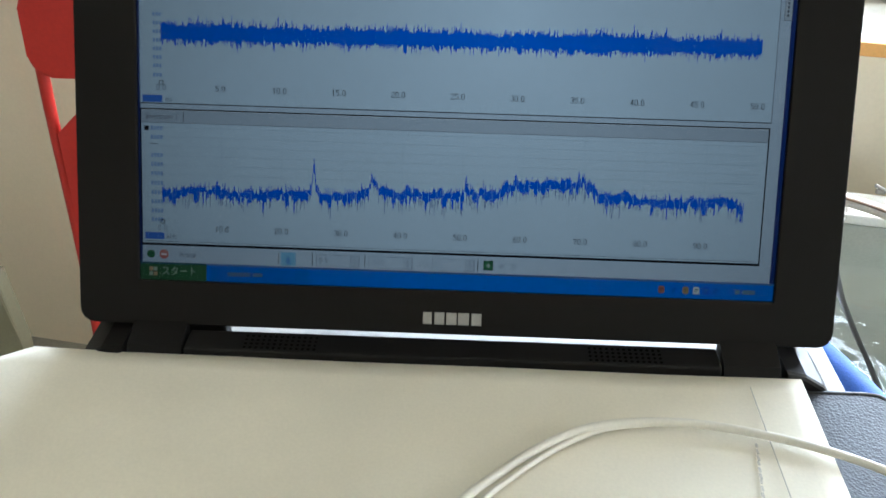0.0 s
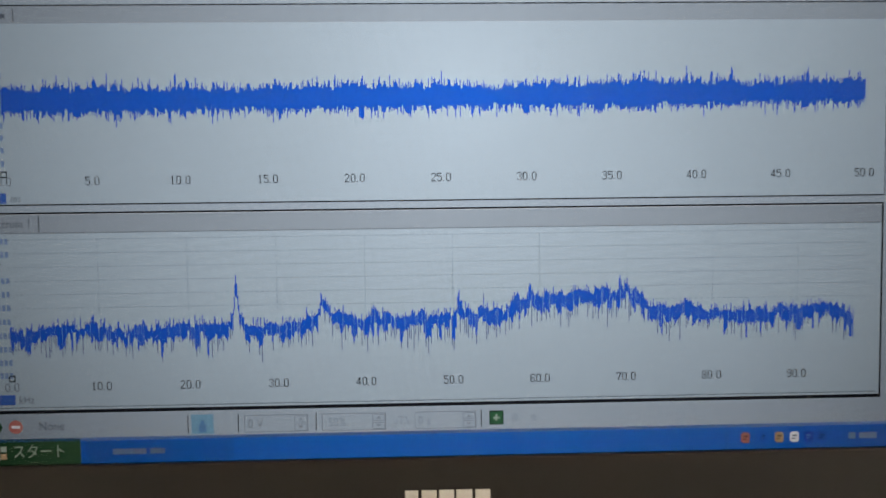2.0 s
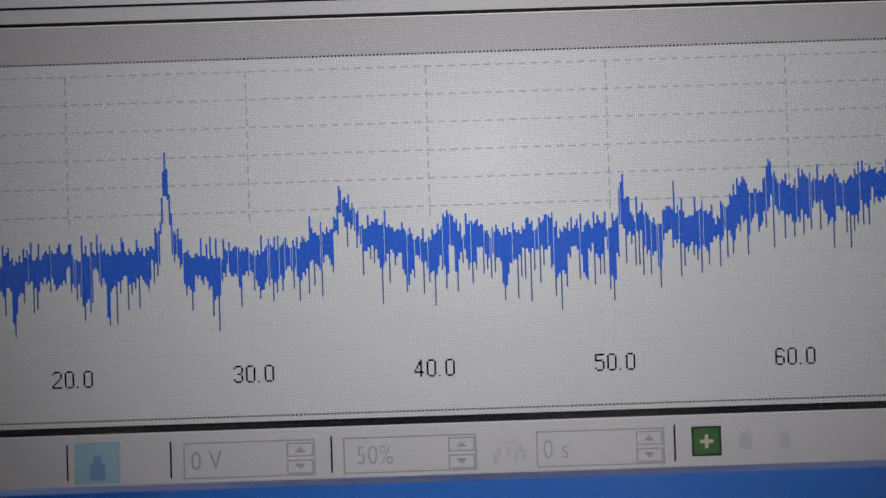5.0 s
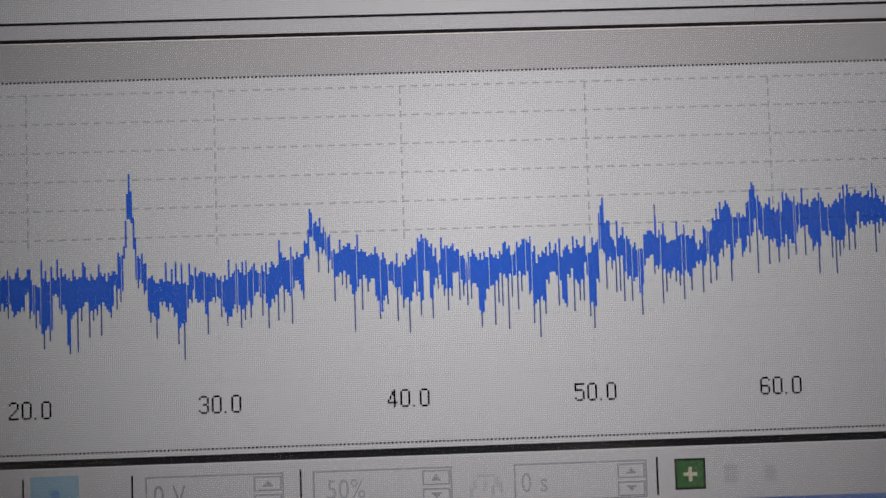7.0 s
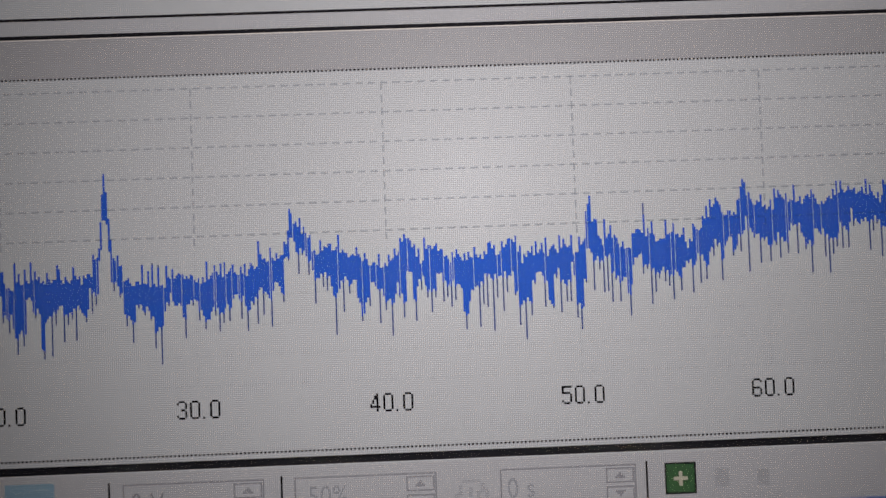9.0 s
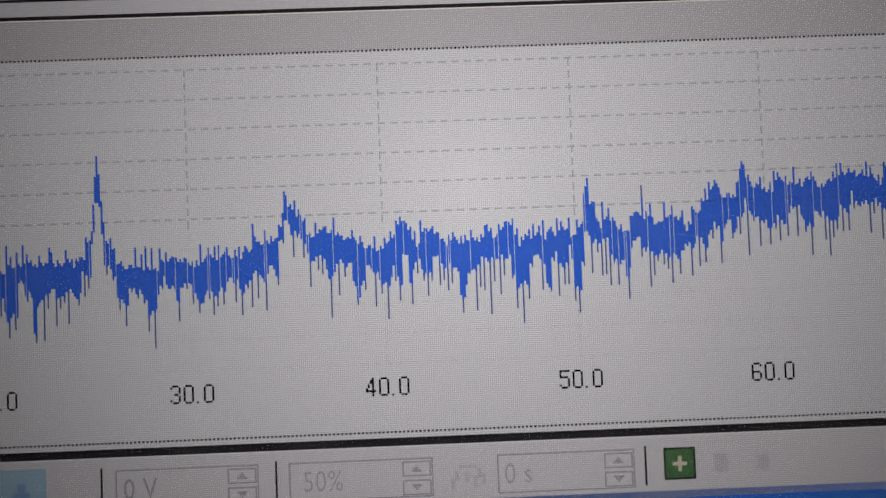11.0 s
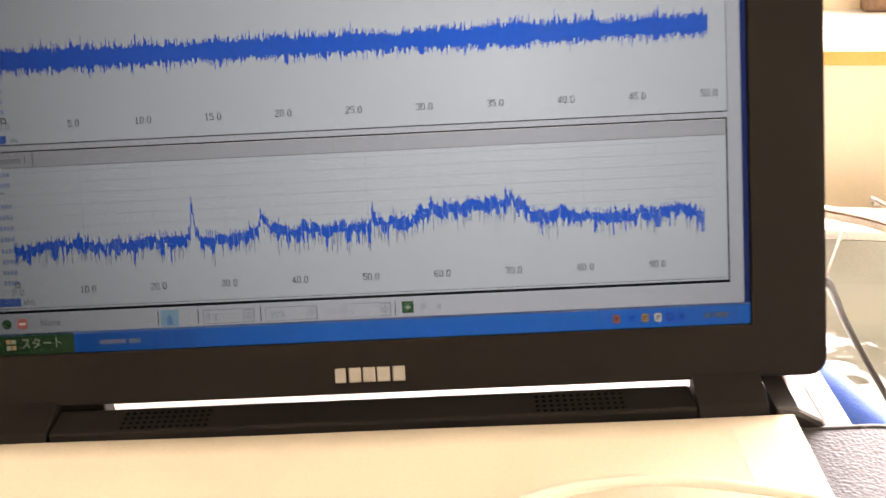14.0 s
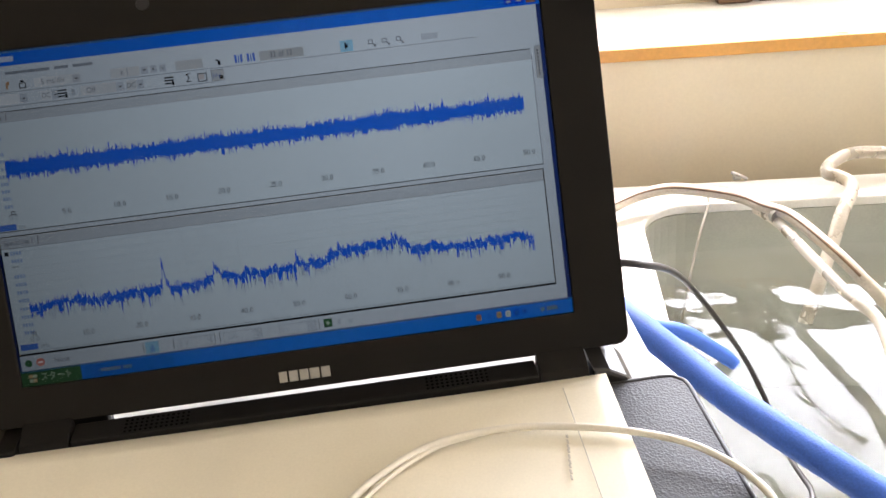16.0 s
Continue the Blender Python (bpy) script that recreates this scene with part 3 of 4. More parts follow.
each_shown("window_border", M_BORDER, [(UL, UL + 5, 31, 568), (UR - 8, UR, 31, 568)], 1)
shown("title_bar", M_TITLE, [(UL, UR, VT, 31)], 1)
shown("title_gloss", M_TASK_LIGHT, [(UL, UR, VT, VT + 4)], 2)
each_shown("title_bar_word", M_AXIS, [(20, 92, 15, 24)], 2)
for u, m in ((963, M_UNIT), (982, M_UNIT), (1003, M_RED)):
    shown("window_button", m, [(u - 8, u + 8, 11, 27)], 2)
    shown("window_button_mark", M_WHITE, [(u - 4, u + 4, 20, 23)], 3)
each_shown("menu_word", M_GREYINK, [(20, 38, 41, 46), (46, 66, 41, 46), (74, 150, 41, 46), (158, 182, 41, 46), (190, 224, 41, 46)], 2)
shown("toolbar_row", M_GREYINK, [(UL, 420, 75.5, 76.5), (UL, 425, 99.5, 100.5), (424, 900, 76, 77)], 2)
each_shown("toolbar_field", M_FIELD, [(120, 200, 57, 73), (252, 302, 57, 73), (365, 412, 57, 73), (512, 590, 57, 73),
                                 (28, 92, 80, 97), (128, 146, 80, 97), (196, 258, 80, 97), (276, 293, 80, 97)], 2)
each_shown("drop_button", M_BUTTON, [(186, 199, 59, 72), (304, 317, 59, 72), (320, 332, 59, 72), (336, 348, 59, 72), (92, 104, 81, 96), (147, 158, 81, 96), (259, 271, 81, 96), (294, 306, 81, 96)], 3)
each_shown("drop_mark", M_INK, [(190, 195, 64.5, 66.5), (308, 313, 64, 66), (325, 327, 63, 67), (340, 344, 65, 66.5), (96, 100, 88, 90), (151, 155, 88, 90), (263, 267, 88, 90), (298, 302, 88, 90)], 4)
written("5 ms/div", 152, 65, 14, M_GREYINK, 4, name="toolbar_text")
written("x 1", 276, 65, 14, M_GREYINK, 4, name="toolbar_text")
written("32 of 32", 550, 65, 14, M_GREYINK, 4, name="toolbar_text")
written("Off", 214, 89, 14, M_GREYINK, 4, name="toolbar_text")
written("B", 184, 89, 14, M_GREYINK, 4, name="toolbar_text")
written("DC", 137, 89, 13, M_GREYINK, 4, name="toolbar_text")
written("DC", 284, 89, 13, M_GREYINK, 4, name="toolbar_text")
for u in (160, 340):
    u = {160: 165, 340: 350}[u]
    shown("channel_icon", M_INK, [(u - 8, u + 8, 82, 84.5), (u - 8, u + 8, 87, 89.5), (u - 8, u + 3, 92, 94.5), (u + 4, u + 8, 90, 97)], 3)
written("\u03a3", 384, 89, 20, M_INK, 4, name="sum_icon")
shown("report_icon", M_INK, frame_rects(400, 416, 82, 97, 1.5), 3)
shown("report_icon_page", M_WHITE, [(402, 411, 84, 93)], 4)
shown("spectrum_button", M_FIELD, [(424, 446, 79, 99)], 2)
shown("spectrum_button_edge", M_GREYINK, frame_rects(424, 446, 79, 99, 1), 3)
shown("spectrum_icon", M_UNIT, [(427 + 2 * k, 428 + 2 * k, 85 + (k * 5) % 7, 94 - (k * 3) % 5) for k in range(7)], 4)
shown("tool_icon", M_INK, [(438, 444, 90, 96), (434, 440, 62, 64), (438, 443, 64, 72)], 5)
each_shown("view_bar", M_UNIT, [(468, 472, 58, 72), (474, 476, 60, 72), (478, 482, 58, 72), (490, 494, 58, 72), (496, 498, 60, 72), (500, 504, 58, 72)], 3)
shown("cursor_button", M_CYAN, [(655, 678, 55, 75)], 3)
shown("cursor_icon", M_INK, [(663, 666, 59, 70), (666, 669, 62, 68)], 4)
for u in (712, 737, 762):
    shown("zoom_icon", M_GREYINK, frame_rects(u - 7, u + 2, 59, 67, 1.6) + [(u + 1, u + 4, 66, 69), (u + 3, u + 7, 68, 72)], 3)
shown("zoom_field", M_BUTTON, [(800, 830, 60, 70)], 3)
shown("edit_icon", M_ORANGE, [(72, 75, 60, 71), (74, 78, 58, 64)], 3)
shown("home_icon", M_INK, frame_rects(94, 106, 62, 72, 1.6) + [(97, 103, 58, 61)], 3)
shown("file_icon", M_CYAN, [(18, 34, 58, 72)], 3)
shown("save_icon", M_BUTTON, [(46, 60, 58, 72)], 3)
shown("side_tab", M_FIELD, [(1000, 1012, 104, 162)], 2)
shown("side_tab_edge", M_GREYINK, frame_rects(1000, 1012, 104, 162, 0.8) + [(1004, 1007, 110 + 6 * k, 114 + 6 * k) for k in range(8)], 3)

# upper chart: signal over time
A0, A1 = 12.5, 993
shown("chart_tab_strip", M_STRIP, [(A0, A1, 109, 127)], 1)
shown("chart_page", M_PAGE, [(A0, A1, 127, 316)], 1)
shown("chart_edge", M_INK, [(A0, A1, 107.6, 109), (A0, A1, 316, 317.4)], 2)
shown("chart_edge_side", M_GREYINK, [(A1, A1 + 1.2, 120, 317)], 2)
shown("tab_edge", M_GREYINK, [(62, 63.2, 112, 126)], 3)
each_shown("tab_word", M_GREYINK, [(20, 54, 117, 122)], 3)
T0, TS = 46.5, 92.4
tagged(shown("chart_grid", M_FAINT, [(T0 + k * 7, T0 + k * 7 + 4, v, v + 0.8) for v in [137 + 13.5 * i for i in range(11)] for k in range(132)], 3), kind="stuff")
tagged(shown("chart_grid_upright", M_FAINT, [(T0 + TS * i, T0 + TS * i + 0.8, 137 + 7 * k, 141 + 7 * k) for i in range(1, 10) for k in range(19)], 3), kind="stuff")
top, mid = [], 204.5
for i in range(924):
    swell = 1.2 * math.sin(i * 0.021) + 1.0 * math.sin(i * 0.067 + 1) + 1.1 * math.sin(i * 0.141)
    hi = 4.0 + abs(rng.gauss(0, 5.0)) + 0.9 * swell + (rng.random() < 0.05) * rng.uniform(2, 8)
    lo = 10.8 + abs(rng.gauss(0, 4.8)) + 0.5 * swell + (rng.random() < 0.05) * rng.uniform(2, 8)
    if i % 3 == 0:
        burst = (abs(rng.gauss(0, 2.8)), abs(rng.gauss(0, 3.2)))
    base = mid - 4.0 * i / 924
    top.append((T0 + i, T0 + i + 1.02, base - hi - burst[0], base + lo + burst[1]))
tagged(shown("signal_trace", M_TRACE, top, 4, "dense blue noise band of the time signal"), kind="stuff")
for i in range(11):
    raster_number("%.1f" % (5 * i), T0 + TS * i, 292, M_INK if i else M_GREYINK)
shown("zero_mark", M_INK, frame_rects(43, 50, 281, 288, 1.2), 5)
shown("unit_box", M_UNIT, [(17, 48, 304, 315)], 4)
written("ms", 58, 310, 12, M_GREYINK, 5, name="unit_label")
shown("page_mark", M_INK, [(16, 23, 137, 144)], 4)
each_shown("scale_bar", M_SCALE, [(u, u + 3.6, v, v + 6) for u in (34, 39, 44) for v in (138, 151, 178, 191, 204, 217, 230, 243, 256, 270)], 4)

# lower chart: spectrum
shown("chart_tab_strip", M_STRIP, [(A0, A1, 327, 346.5)], 1)
shown("chart_page", M_PAGE, [(A0, A1, 346.5, 538)], 1)
shown("chart_edge", M_INK, frame_rects(A0, A1, 324.6, 540.9, 2.0) + [(A0 + 2, A1 - 2, 537.0, 538.9)], 3, "black outline of the selected chart")
dots = [(A0 + 3 + 2 * k, A0 + 4.1 + 2 * k, v, v + 1.0) for v in (346.2, 533.6) for k in range(487)]
tagged(shown("dotted_rule", M_INK, dots, 4), kind="stuff")
shown("tab_edge", M_GREYINK, [(80, 81.4, 329, 345)], 4)
written("Spectrum 1", 47, 337, 13, M_GREYINK, 4, name="tab_label")
F0, FS = 46.3, 94.67
VG = [353.5 + 14.72 * i for i in range(11)]
tagged(shown("chart_grid", M_GRID, [(F0 + 6.2 * k, F0 + 6.2 * k + 3.8, v - 0.45, v + 0.45) for v in VG[:6] for k in range(150)], 4), kind="stuff")
tagged(shown("chart_grid_faint", M_FAINT, [(F0 + 6.2 * k, F0 + 6.2 * k + 3.8, v - 0.4, v + 0.4) for v in VG[6:] for k in range(150)], 4), kind="stuff")
tagged(shown("chart_grid_upright", M_GRID, [(F0 + FS * i - 0.45, F0 + FS * i + 0.45, 353.5 + 6.2 * k, 357.3 + 6.2 * k) for i in range(1, 10) for k in range(13)], 4), kind="stuff")
tagged(shown("chart_grid_upright", M_FAINT, [(F0 + FS * i - 0.45, F0 + FS * i + 0.45, 353.5 + 6.2 * k, 357.3 + 6.2 * k) for i in range(1, 10) for k in range(13, 24)], 4), kind="stuff")
shape_f = (0, 4, 9, 14, 20, 23.5, 30, 34, 38, 44, 48, 53, 55.5, 57.5, 60, 63, 66.5, 68.5, 71, 73, 75, 77, 80, 84, 88, 92.5, 94.5, 96.7)
shape_v = (457, 456, 452, 455, 454, 455, 456, 447, 446, 447, 446, 443, 441, 430, 431, 428, 421, 425, 424, 440, 443, 436, 444, 445, 446, 440, 443, 452)
peaks = ((25.36, 54, 0.31), (25.5, 22, 0.62), (35.05, 27, 0.22), (35.3, 16, 0.75), (50.65, 28, 0.19), (50.9, 12, 0.5), (41.0, 9, 0.12), (9.2, 8, 0.2),
         (69.3, 14, 0.2), (70.1, 16, 0.2), (57.2, 8, 0.25), (58.9, 9, 0.2))
# noise of a spectrum in decibels: a line through several values for each column of picture elements
STEP, EACH = 0.987, 4
n_cols = int(96.7 * FS / 10 / STEP)
wob, values = 0.0, []
for k in range((n_cols + 1) * EACH):
    fr = k * STEP / EACH / FS * 10
    wob = 0.98 * wob + rng.gauss(0, 0.32)
    lift = max(h * math.exp(-abs((fr - f0) / w) ** 1.6) for f0, h, w in peaks)
    level = 20 * math.log10(max(0.03 + 0.17 * rng.random(), math.hypot(rng.gauss(0, 0.7071), rng.gauss(0, 0.7071))))
    values.append(float(np.interp(fr, shape_f, shape_v)) + wob - lift - (1.62 - 0.012 * min(lift, 40)) * (level + 1.7))
tops = [min(values[i * EACH:(i + 1) * EACH]) for i in range(n_cols)]
lows = [min(max(values[i * EACH:(i + 1) * EACH]), tops[i] + 46) for i in range(n_cols)]
tops = [min(tops[i], sorted(tops[max(i - 2, 0):i + 3])[min(i, 2)] + 1.5) for i in range(n_cols - 2)] + tops[-2:]
lows = [max(lows[i], sorted(lows[max(i - 2, 0):i + 3])[min(i, 2)] - 2.0) for i in range(n_cols - 2)] + lows[-2:]
body, pale = [], []
for i in range(n_cols):
    u = F0 + i * STEP
    near_low = max(lows[max(i - 1, 0)], lows[min(i + 1, n_cols - 1)])
    near_top = min(tops[max(i - 1, 0)], tops[min(i + 1, n_cols - 1)])
    b0 = min(lows[i], near_low + 1.0)
    t0 = max(tops[i], near_top - 9)
    body.append((u, u + STEP * (1.02 if rng.random() < 0.85 else 0.8), t0, b0))
    if lows[i] > b0:
        pale.append((u + 0.08, u + 0.85, b0, lows[i]))
    if tops[i] < t0:
        pale.append((u + 0.08, u + 0.85, tops[i], t0))
tagged(shown("spectrum_trace_tail", M_TRACE_PALE, pale, 5, "thin pale downward spikes of the spectrum"), kind="stuff")
tagged(shown("spectrum_trace", M_TRACE, body, 6, "blue noise spectrum with narrow peaks"), kind="stuff")
for i in range(10):
    raster_number("%.1f" % (10 * i), F0 + FS * i, 512, M_INK if i else M_GREYINK)
shown("zero_mark", M_INK, frame_rects(43, 50, 499, 506, 1.2), 5)
shown("unit_box", M_UNIT, [(18, 49, 520, 531)], 4)
written("kHz", 61, 526, 12, M_GREYINK, 5, name="unit_label")
shown("page_mark", M_INK, [(19, 26, 352, 359)], 4)
each_shown("scale_bar", M_SCALE, [(u, u + 3.6, v, v + 6.5) for u in (29, 34, 39, 44) for v in (352, 366, 394, 408.5, 423, 438, 453, 467.5, 482, 496)], 4)
shown("scale_rule", M_INK, [(28, 40, 379, 380)], 4)

# bar of settings under the charts
shown("setting_bar_rim", M_PAGE, [(12.5, 993, 540.9, 542)], 1)
shown("setting_bar", M_PANEL, [(12.5, 993, 542, 568)], 1)
disc = bmesh.new()
bmesh.ops.create_circle(disc, cap_ends=True, segments=24, radius=6.5 * K, matrix=Matrix.Translation(((27 - 425) * K, (512 - 555) * K, 0.00005)))
part("run_icon", disc, M_GREEN, display, "", SCR)
disc = bmesh.new()
bmesh.ops.create_circle(disc, cap_ends=True, segments=24, radius=7.5 * K, matrix=Matrix.Translation(((48 - 425) * K, (512 - 555) * K, 0.00005)))
part("stop_icon", disc, M_RED, display, "", SCR)
shown("stop_icon_bar", M_WHITE, [(43.5, 52.5, 553.5, 556.5)], 4)
written("None", 86, 555, 14, M_GREYINK, 4, name="setting_text")
shown("trigger_button", M_CYAN, [(235, 259, 545, 567)], 3)
shown("trigger_icon", M_SCALE, [(243, 251, 556, 565), (245, 249, 552, 556)], 4)
each_shown("setting_divider", M_INK, [(231, 231.9, 546, 565), (285, 286, 546, 565), (369, 370, 546, 565), (548.8, 549.8, 546, 565)], 3)
for u0, u1 in ((292, 361), (375.6, 445.5), (476.7, 544)):
    shown("setting_field", M_RULE, frame_rects(u0, u1, 547, 566, 0.8), 3)
    shown("spin_button", M_RULE, frame_rects(u1 - 15, u1 - 1, 548.5, 556, 0.8) + frame_rects(u1 - 15, u1 - 1, 557.5, 565, 0.8), 4)
    shown("spin_mark", M_RULE, [(u1 - 8.5, u1 - 7.5, 550.8, 551.8), (u1 - 9.5, u1 - 6.5, 551.8, 552.8), (u1 - 10.5, u1 - 5.5, 552.8, 553.8),
                               (u1 - 10.5, u1 - 5.5, 559.6, 560.6), (u1 - 9.5, u1 - 6.5, 560.6, 561.6), (u1 - 8.5, u1 - 7.5, 561.6, 562.6)], 5)
written("0 V", 304, 557, 14, M_RULE, 4, name="setting_text")
written("50%", 392, 557, 14, M_GRID, 4, name="setting_text")
written("0 s", 487, 557, 14, M_GRID, 4, name="setting_text")
shown("pulse_icon", M_GHOST, [(454, 456, 558, 563), (456, 458, 554, 559), (458, 467, 551.5, 553), (461, 463, 555, 560), (465, 467, 557, 562), (467, 469, 553, 558), (469, 471, 556, 561)], 4)
shown("add_button", M_GREEN, [(559, 573, 548, 562)], 3, "green plus button")
shown("add_button_edge", M_INK, frame_rects(558.2, 573.8, 547.2, 562.8, 0.9), 4)
shown("add_mark", M_PLUS, [(562.5, 569.5, 554.2, 556), (565.1, 566.9, 551.5, 558.7)], 5)
each_shown("ghost_icon", M_GHOST, [(583, 590, 551, 560), (604, 610, 552, 560)], 3)

# task bar
shown("task_bar", M_TASK, [(116, UR, 568, VB)], 1)
shown("task_bar_gloss", M_TASK_LIGHT, [(UL, UR, 568, 571.5)], 2)
shown("start_button", M_START, [(UL, 116, 568, VB)], 2, "green start button")
written("\u30b9\u30bf\u30fc\u30c8", 72, 583, 17, M_STARTTEXT, 4, name="start_text")
shown("start_mark", M_ORANGE, [(24, 30, 576, 582), (31, 37, 584, 590)], 3)
shown("start_mark_light", M_STARTTEXT, [(31, 37, 576, 582), (24, 30, 584, 590)], 3)
shown("task_button", M_TASK_DARK, [(122, 280, 572, 595)], 2)
each_shown("task_word", M_DIMTEXT, [(150, 186, 581, 587), (190, 206, 581, 587)], 3)
shown("tray_edge", M_TASK_DARK, [(820, 822, 569, VB)], 2)
for u, m in ((842, M_RED), (862, M_CYAN), (880, M_ORANGE), (897, M_WHITE), (913, M_UNIT), (928, M_SCALE)):
    shown("tray_icon", m, [(u - 5, u + 5, 579, 588), (u - 3.5, u + 3.5, 577.5, 579), (u - 3, u + 4, 588, 589.5)], 3)
    shown("tray_icon_mark", M_GREYINK if m is not M_UNIT else M_TASK_LIGHT, [(u - 2, u + 3, 581, 583), (u - 3, u + 1, 584.5, 586)], 4)
each_shown("clock_bar", M_DIMTEXT, [(958, 966, 580, 587), (970, 990, 580, 587)], 3)

# ---------------------------------------------------------------- folder, paper pad and white cable in front of the display
FX0, FX1, FY0, FY1 = -0.160, 0.1688, -0.250, -0.0262
folder = thing("folder", (0.0, -0.14, DECK), "black leatherette folder lying on the keyboard", "folder")
part("cover", slab(rounded(FX0, FX1, FY0, FY1, 0.008), DECK + 0.0003, DECK + 0.0048, 0.0012), M_LEATHER, folder, "grained black leatherette")
part("edging", tube([(x, y, DECK + 0.0040) for x, y in ((FX1, FY0 + 0.01), (FX1, -0.15), (FX1, -0.06), (FX1, FY1 - 0.020), (FX1, FY1 - 0.013), (FX1, FY1 - 0.009), (FX1 - 0.0007, FY1 - 0.0047), (FX1 - 0.0025, FY1 - 0.0025), (FX1 - 0.0047, FY1 - 0.0007), (FX1 - 0.009, FY1), (FX1 - 0.013, FY1), (FX1 - 0.020, FY1), (0.05, FY1), (FX0 + 0.01, FY1))], 0.0013, 8, 6), M_STITCH, folder, "thin black piped edge", None, True)

PT = 0.0342                                   # top of the pad of paper
pad_outline = [(0.1372, -0.0262), (0.1348, -0.110), (0.1312, -0.245), (-0.165, -0.245), (-0.160, -0.050), (-0.150, -0.040), (-0.1238, -0.0250)]
pad = thing("paper_pad", (0.0, -0.13, DECK + 0.0048), "cream pad of writing paper with a margin line", "paper")
part("sheet_stack", slab(pad_outline[::-1], DECK + 0.0050, PT - 0.0004), M_PAPEREDGE, pad, "edges of many thin sheets")
# top sheet, softly wavy
bm = bmesh.new()
rows_y, cols_x = 28, 40
grid_v = []
for j in range(rows_y + 1):
    t = j / rows_y
    y0 = -0.0262 - 0.219 * t
    line = []
    for i in range(cols_x + 1):
        s = i / cols_x
        xr = 0.1374 - 0.0062 * t
        xl = -0.1238 - 0.0412 * min(1, t * 8)
        x = xl + (xr - xl) * s
        back = 0.0012 * (1 - s) * (1 - t)
        z = PT + 0.0004 + 0.0005 * noise.noise((x * 16, y0 * 16, 0.3)) + 0.0012 * max(0, 0.12 - s) * 8 * (1 - t)
        line.append(bm.verts.new((x, y0 + back, z)))
    grid_v.append(line)
for j in range(rows_y):
    for i in range(cols_x):
        bm.faces.new((grid_v[j + 1][i], grid_v[j + 1][i + 1], grid_v[j][i + 1], grid_v[j][i]))
sheet = part("top_sheet", bm, M_PAPER, pad, "slightly wavy cream top sheet", None, True)
sol = sheet.modifiers.new("thick", "SOLIDIFY")
sol.thickness, sol.offset = 0.0003, -1
PZ = PT + 0.0011


part("margin_line", tube([(0.1186, -0.0325, PZ), (0.1183, -0.056, PZ), (0.1180, -0.081, PZ), (0.1168, -0.18, PZ)], 0.0002, 6, 6), M_INKLINE, pad, "thin printed grey margin line")
for k in range(9):
    y = -0.0600 - 0.0026 * k
    part("print_bar", box(0.1132 - 0.00042 * k, 0.1139 - 0.00042 * k, y - 0.0016 - 0.0004 * (k % 3), y, PZ - 0.0002, PZ + 0.0001), M_INKLINE, pad)

cable_line = [(-0.012, -0.20, 0.0378), (0.000, -0.140, 0.0378), (0.012, -0.106, 0.0379), (0.025, -0.0893, 0.0380), (0.034, -0.0798, 0.0380), (0.044, -0.0703, 0.0380), (0.057, -0.0610, 0.0380), (0.069, -0.0564, 0.0380),
              (0.083, -0.0544, 0.0379), (0.098, -0.0547, 0.0378), (0.115, -0.0580, 0.0376), (0.132, -0.0632, 0.0373), (0.149, -0.0705, 0.0362),
              (0.160, -0.0785, 0.0350), (0.170, -0.091, 0.0330), (0.1745, -0.106, 0.030), (0.1765, -0.125, 0.018), (0.177, -0.15, 0.004), (0.170, -0.19, 0.0022), (0.15, -0.24, 0.0022)]
wc = thing("white_cable", (0.08, -0.0515, 0.036), "thin off-white cable lying across the paper pad", "cable")
part("sheath", tube([(x, y, z - 0.0003) for x, y, z in cable_line], 0.0014, 12, 10), M_WHITECABLE, wc, "", None, True)
cable_two = [(-0.004, -0.20, 0.0378), (0.008, -0.140, 0.0378), (0.0175, -0.107, 0.0378), (0.0290, -0.0905, 0.0377), (0.0375, -0.0810, 0.0376), (0.0470, -0.0715, 0.0375), (0.058, -0.0628, 0.0374), (0.069, -0.0572, 0.0374), (0.083, -0.0546, 0.0376)]
part("second_strand", tube([(x, y, z - 0.0006) for x, y, z in cable_two], 0.0009, 10, 8), M_WHITECABLE, wc, "", None, True)

# ---------------------------------------------------------------- water tank
RIM = -0.25
tank = thing("water_tank", TANK @ Vector((0.33, -0.28, FLOOR)), "white moulded water tank with a wide rim, nearly full", "tank")
ti = rounded(0.013, 0.66, -0.62, 0.014, 0.055, 8)
to = rounded(-0.095, 0.76, -0.72, 0.074, 0.06, 8)
rim = part("rim", ring_slab(to, ti, RIM - 0.012, RIM), M_TANK, tank, "wide flat white rim", TANK)
rb = rim.modifiers.new("round", "BEVEL")
rb.width, rb.segments, rb.limit_method = 0.004, 3, "ANGLE"
tw = rounded(0.009, 0.664, -0.624, 0.018, 0.058, 8)
part("wall", ring_slab(tw, ti, FLOOR + 0.01, RIM - 0.012), M_TANKIN, tank, "grey-green inner lining", TANK)
part("bottom", slab(tw, FLOOR, FLOOR + 0.01), M_TANKIN, tank, "", TANK)
water = part("water", slab(rounded(0.0115, 0.6615, -0.6215, 0.0155, 0.0560, 8), FLOOR + 0.004, -0.287), M_WATER, None, "", TANK)
tagged(water, "clear rippled water reflecting the window", "water", "", "structure")
water.visible_shadow = False

clip = thing("rim_clip", (0.497, 0.690, RIM), "small dark clip on the tank rim", "clip")
part("clip_body", box(0.489, 0.500, 0.687, 0.693, RIM, RIM + 0.007, 0.002), M_STEEL, clip)
part("clip_lever", tube([(0.487, 0.690, RIM + 0.011), (0.496, 0.688, RIM + 0.007), (0.505, 0.685, RIM + 0.002)], 0.0022, 8, 5), M_STEEL, clip)

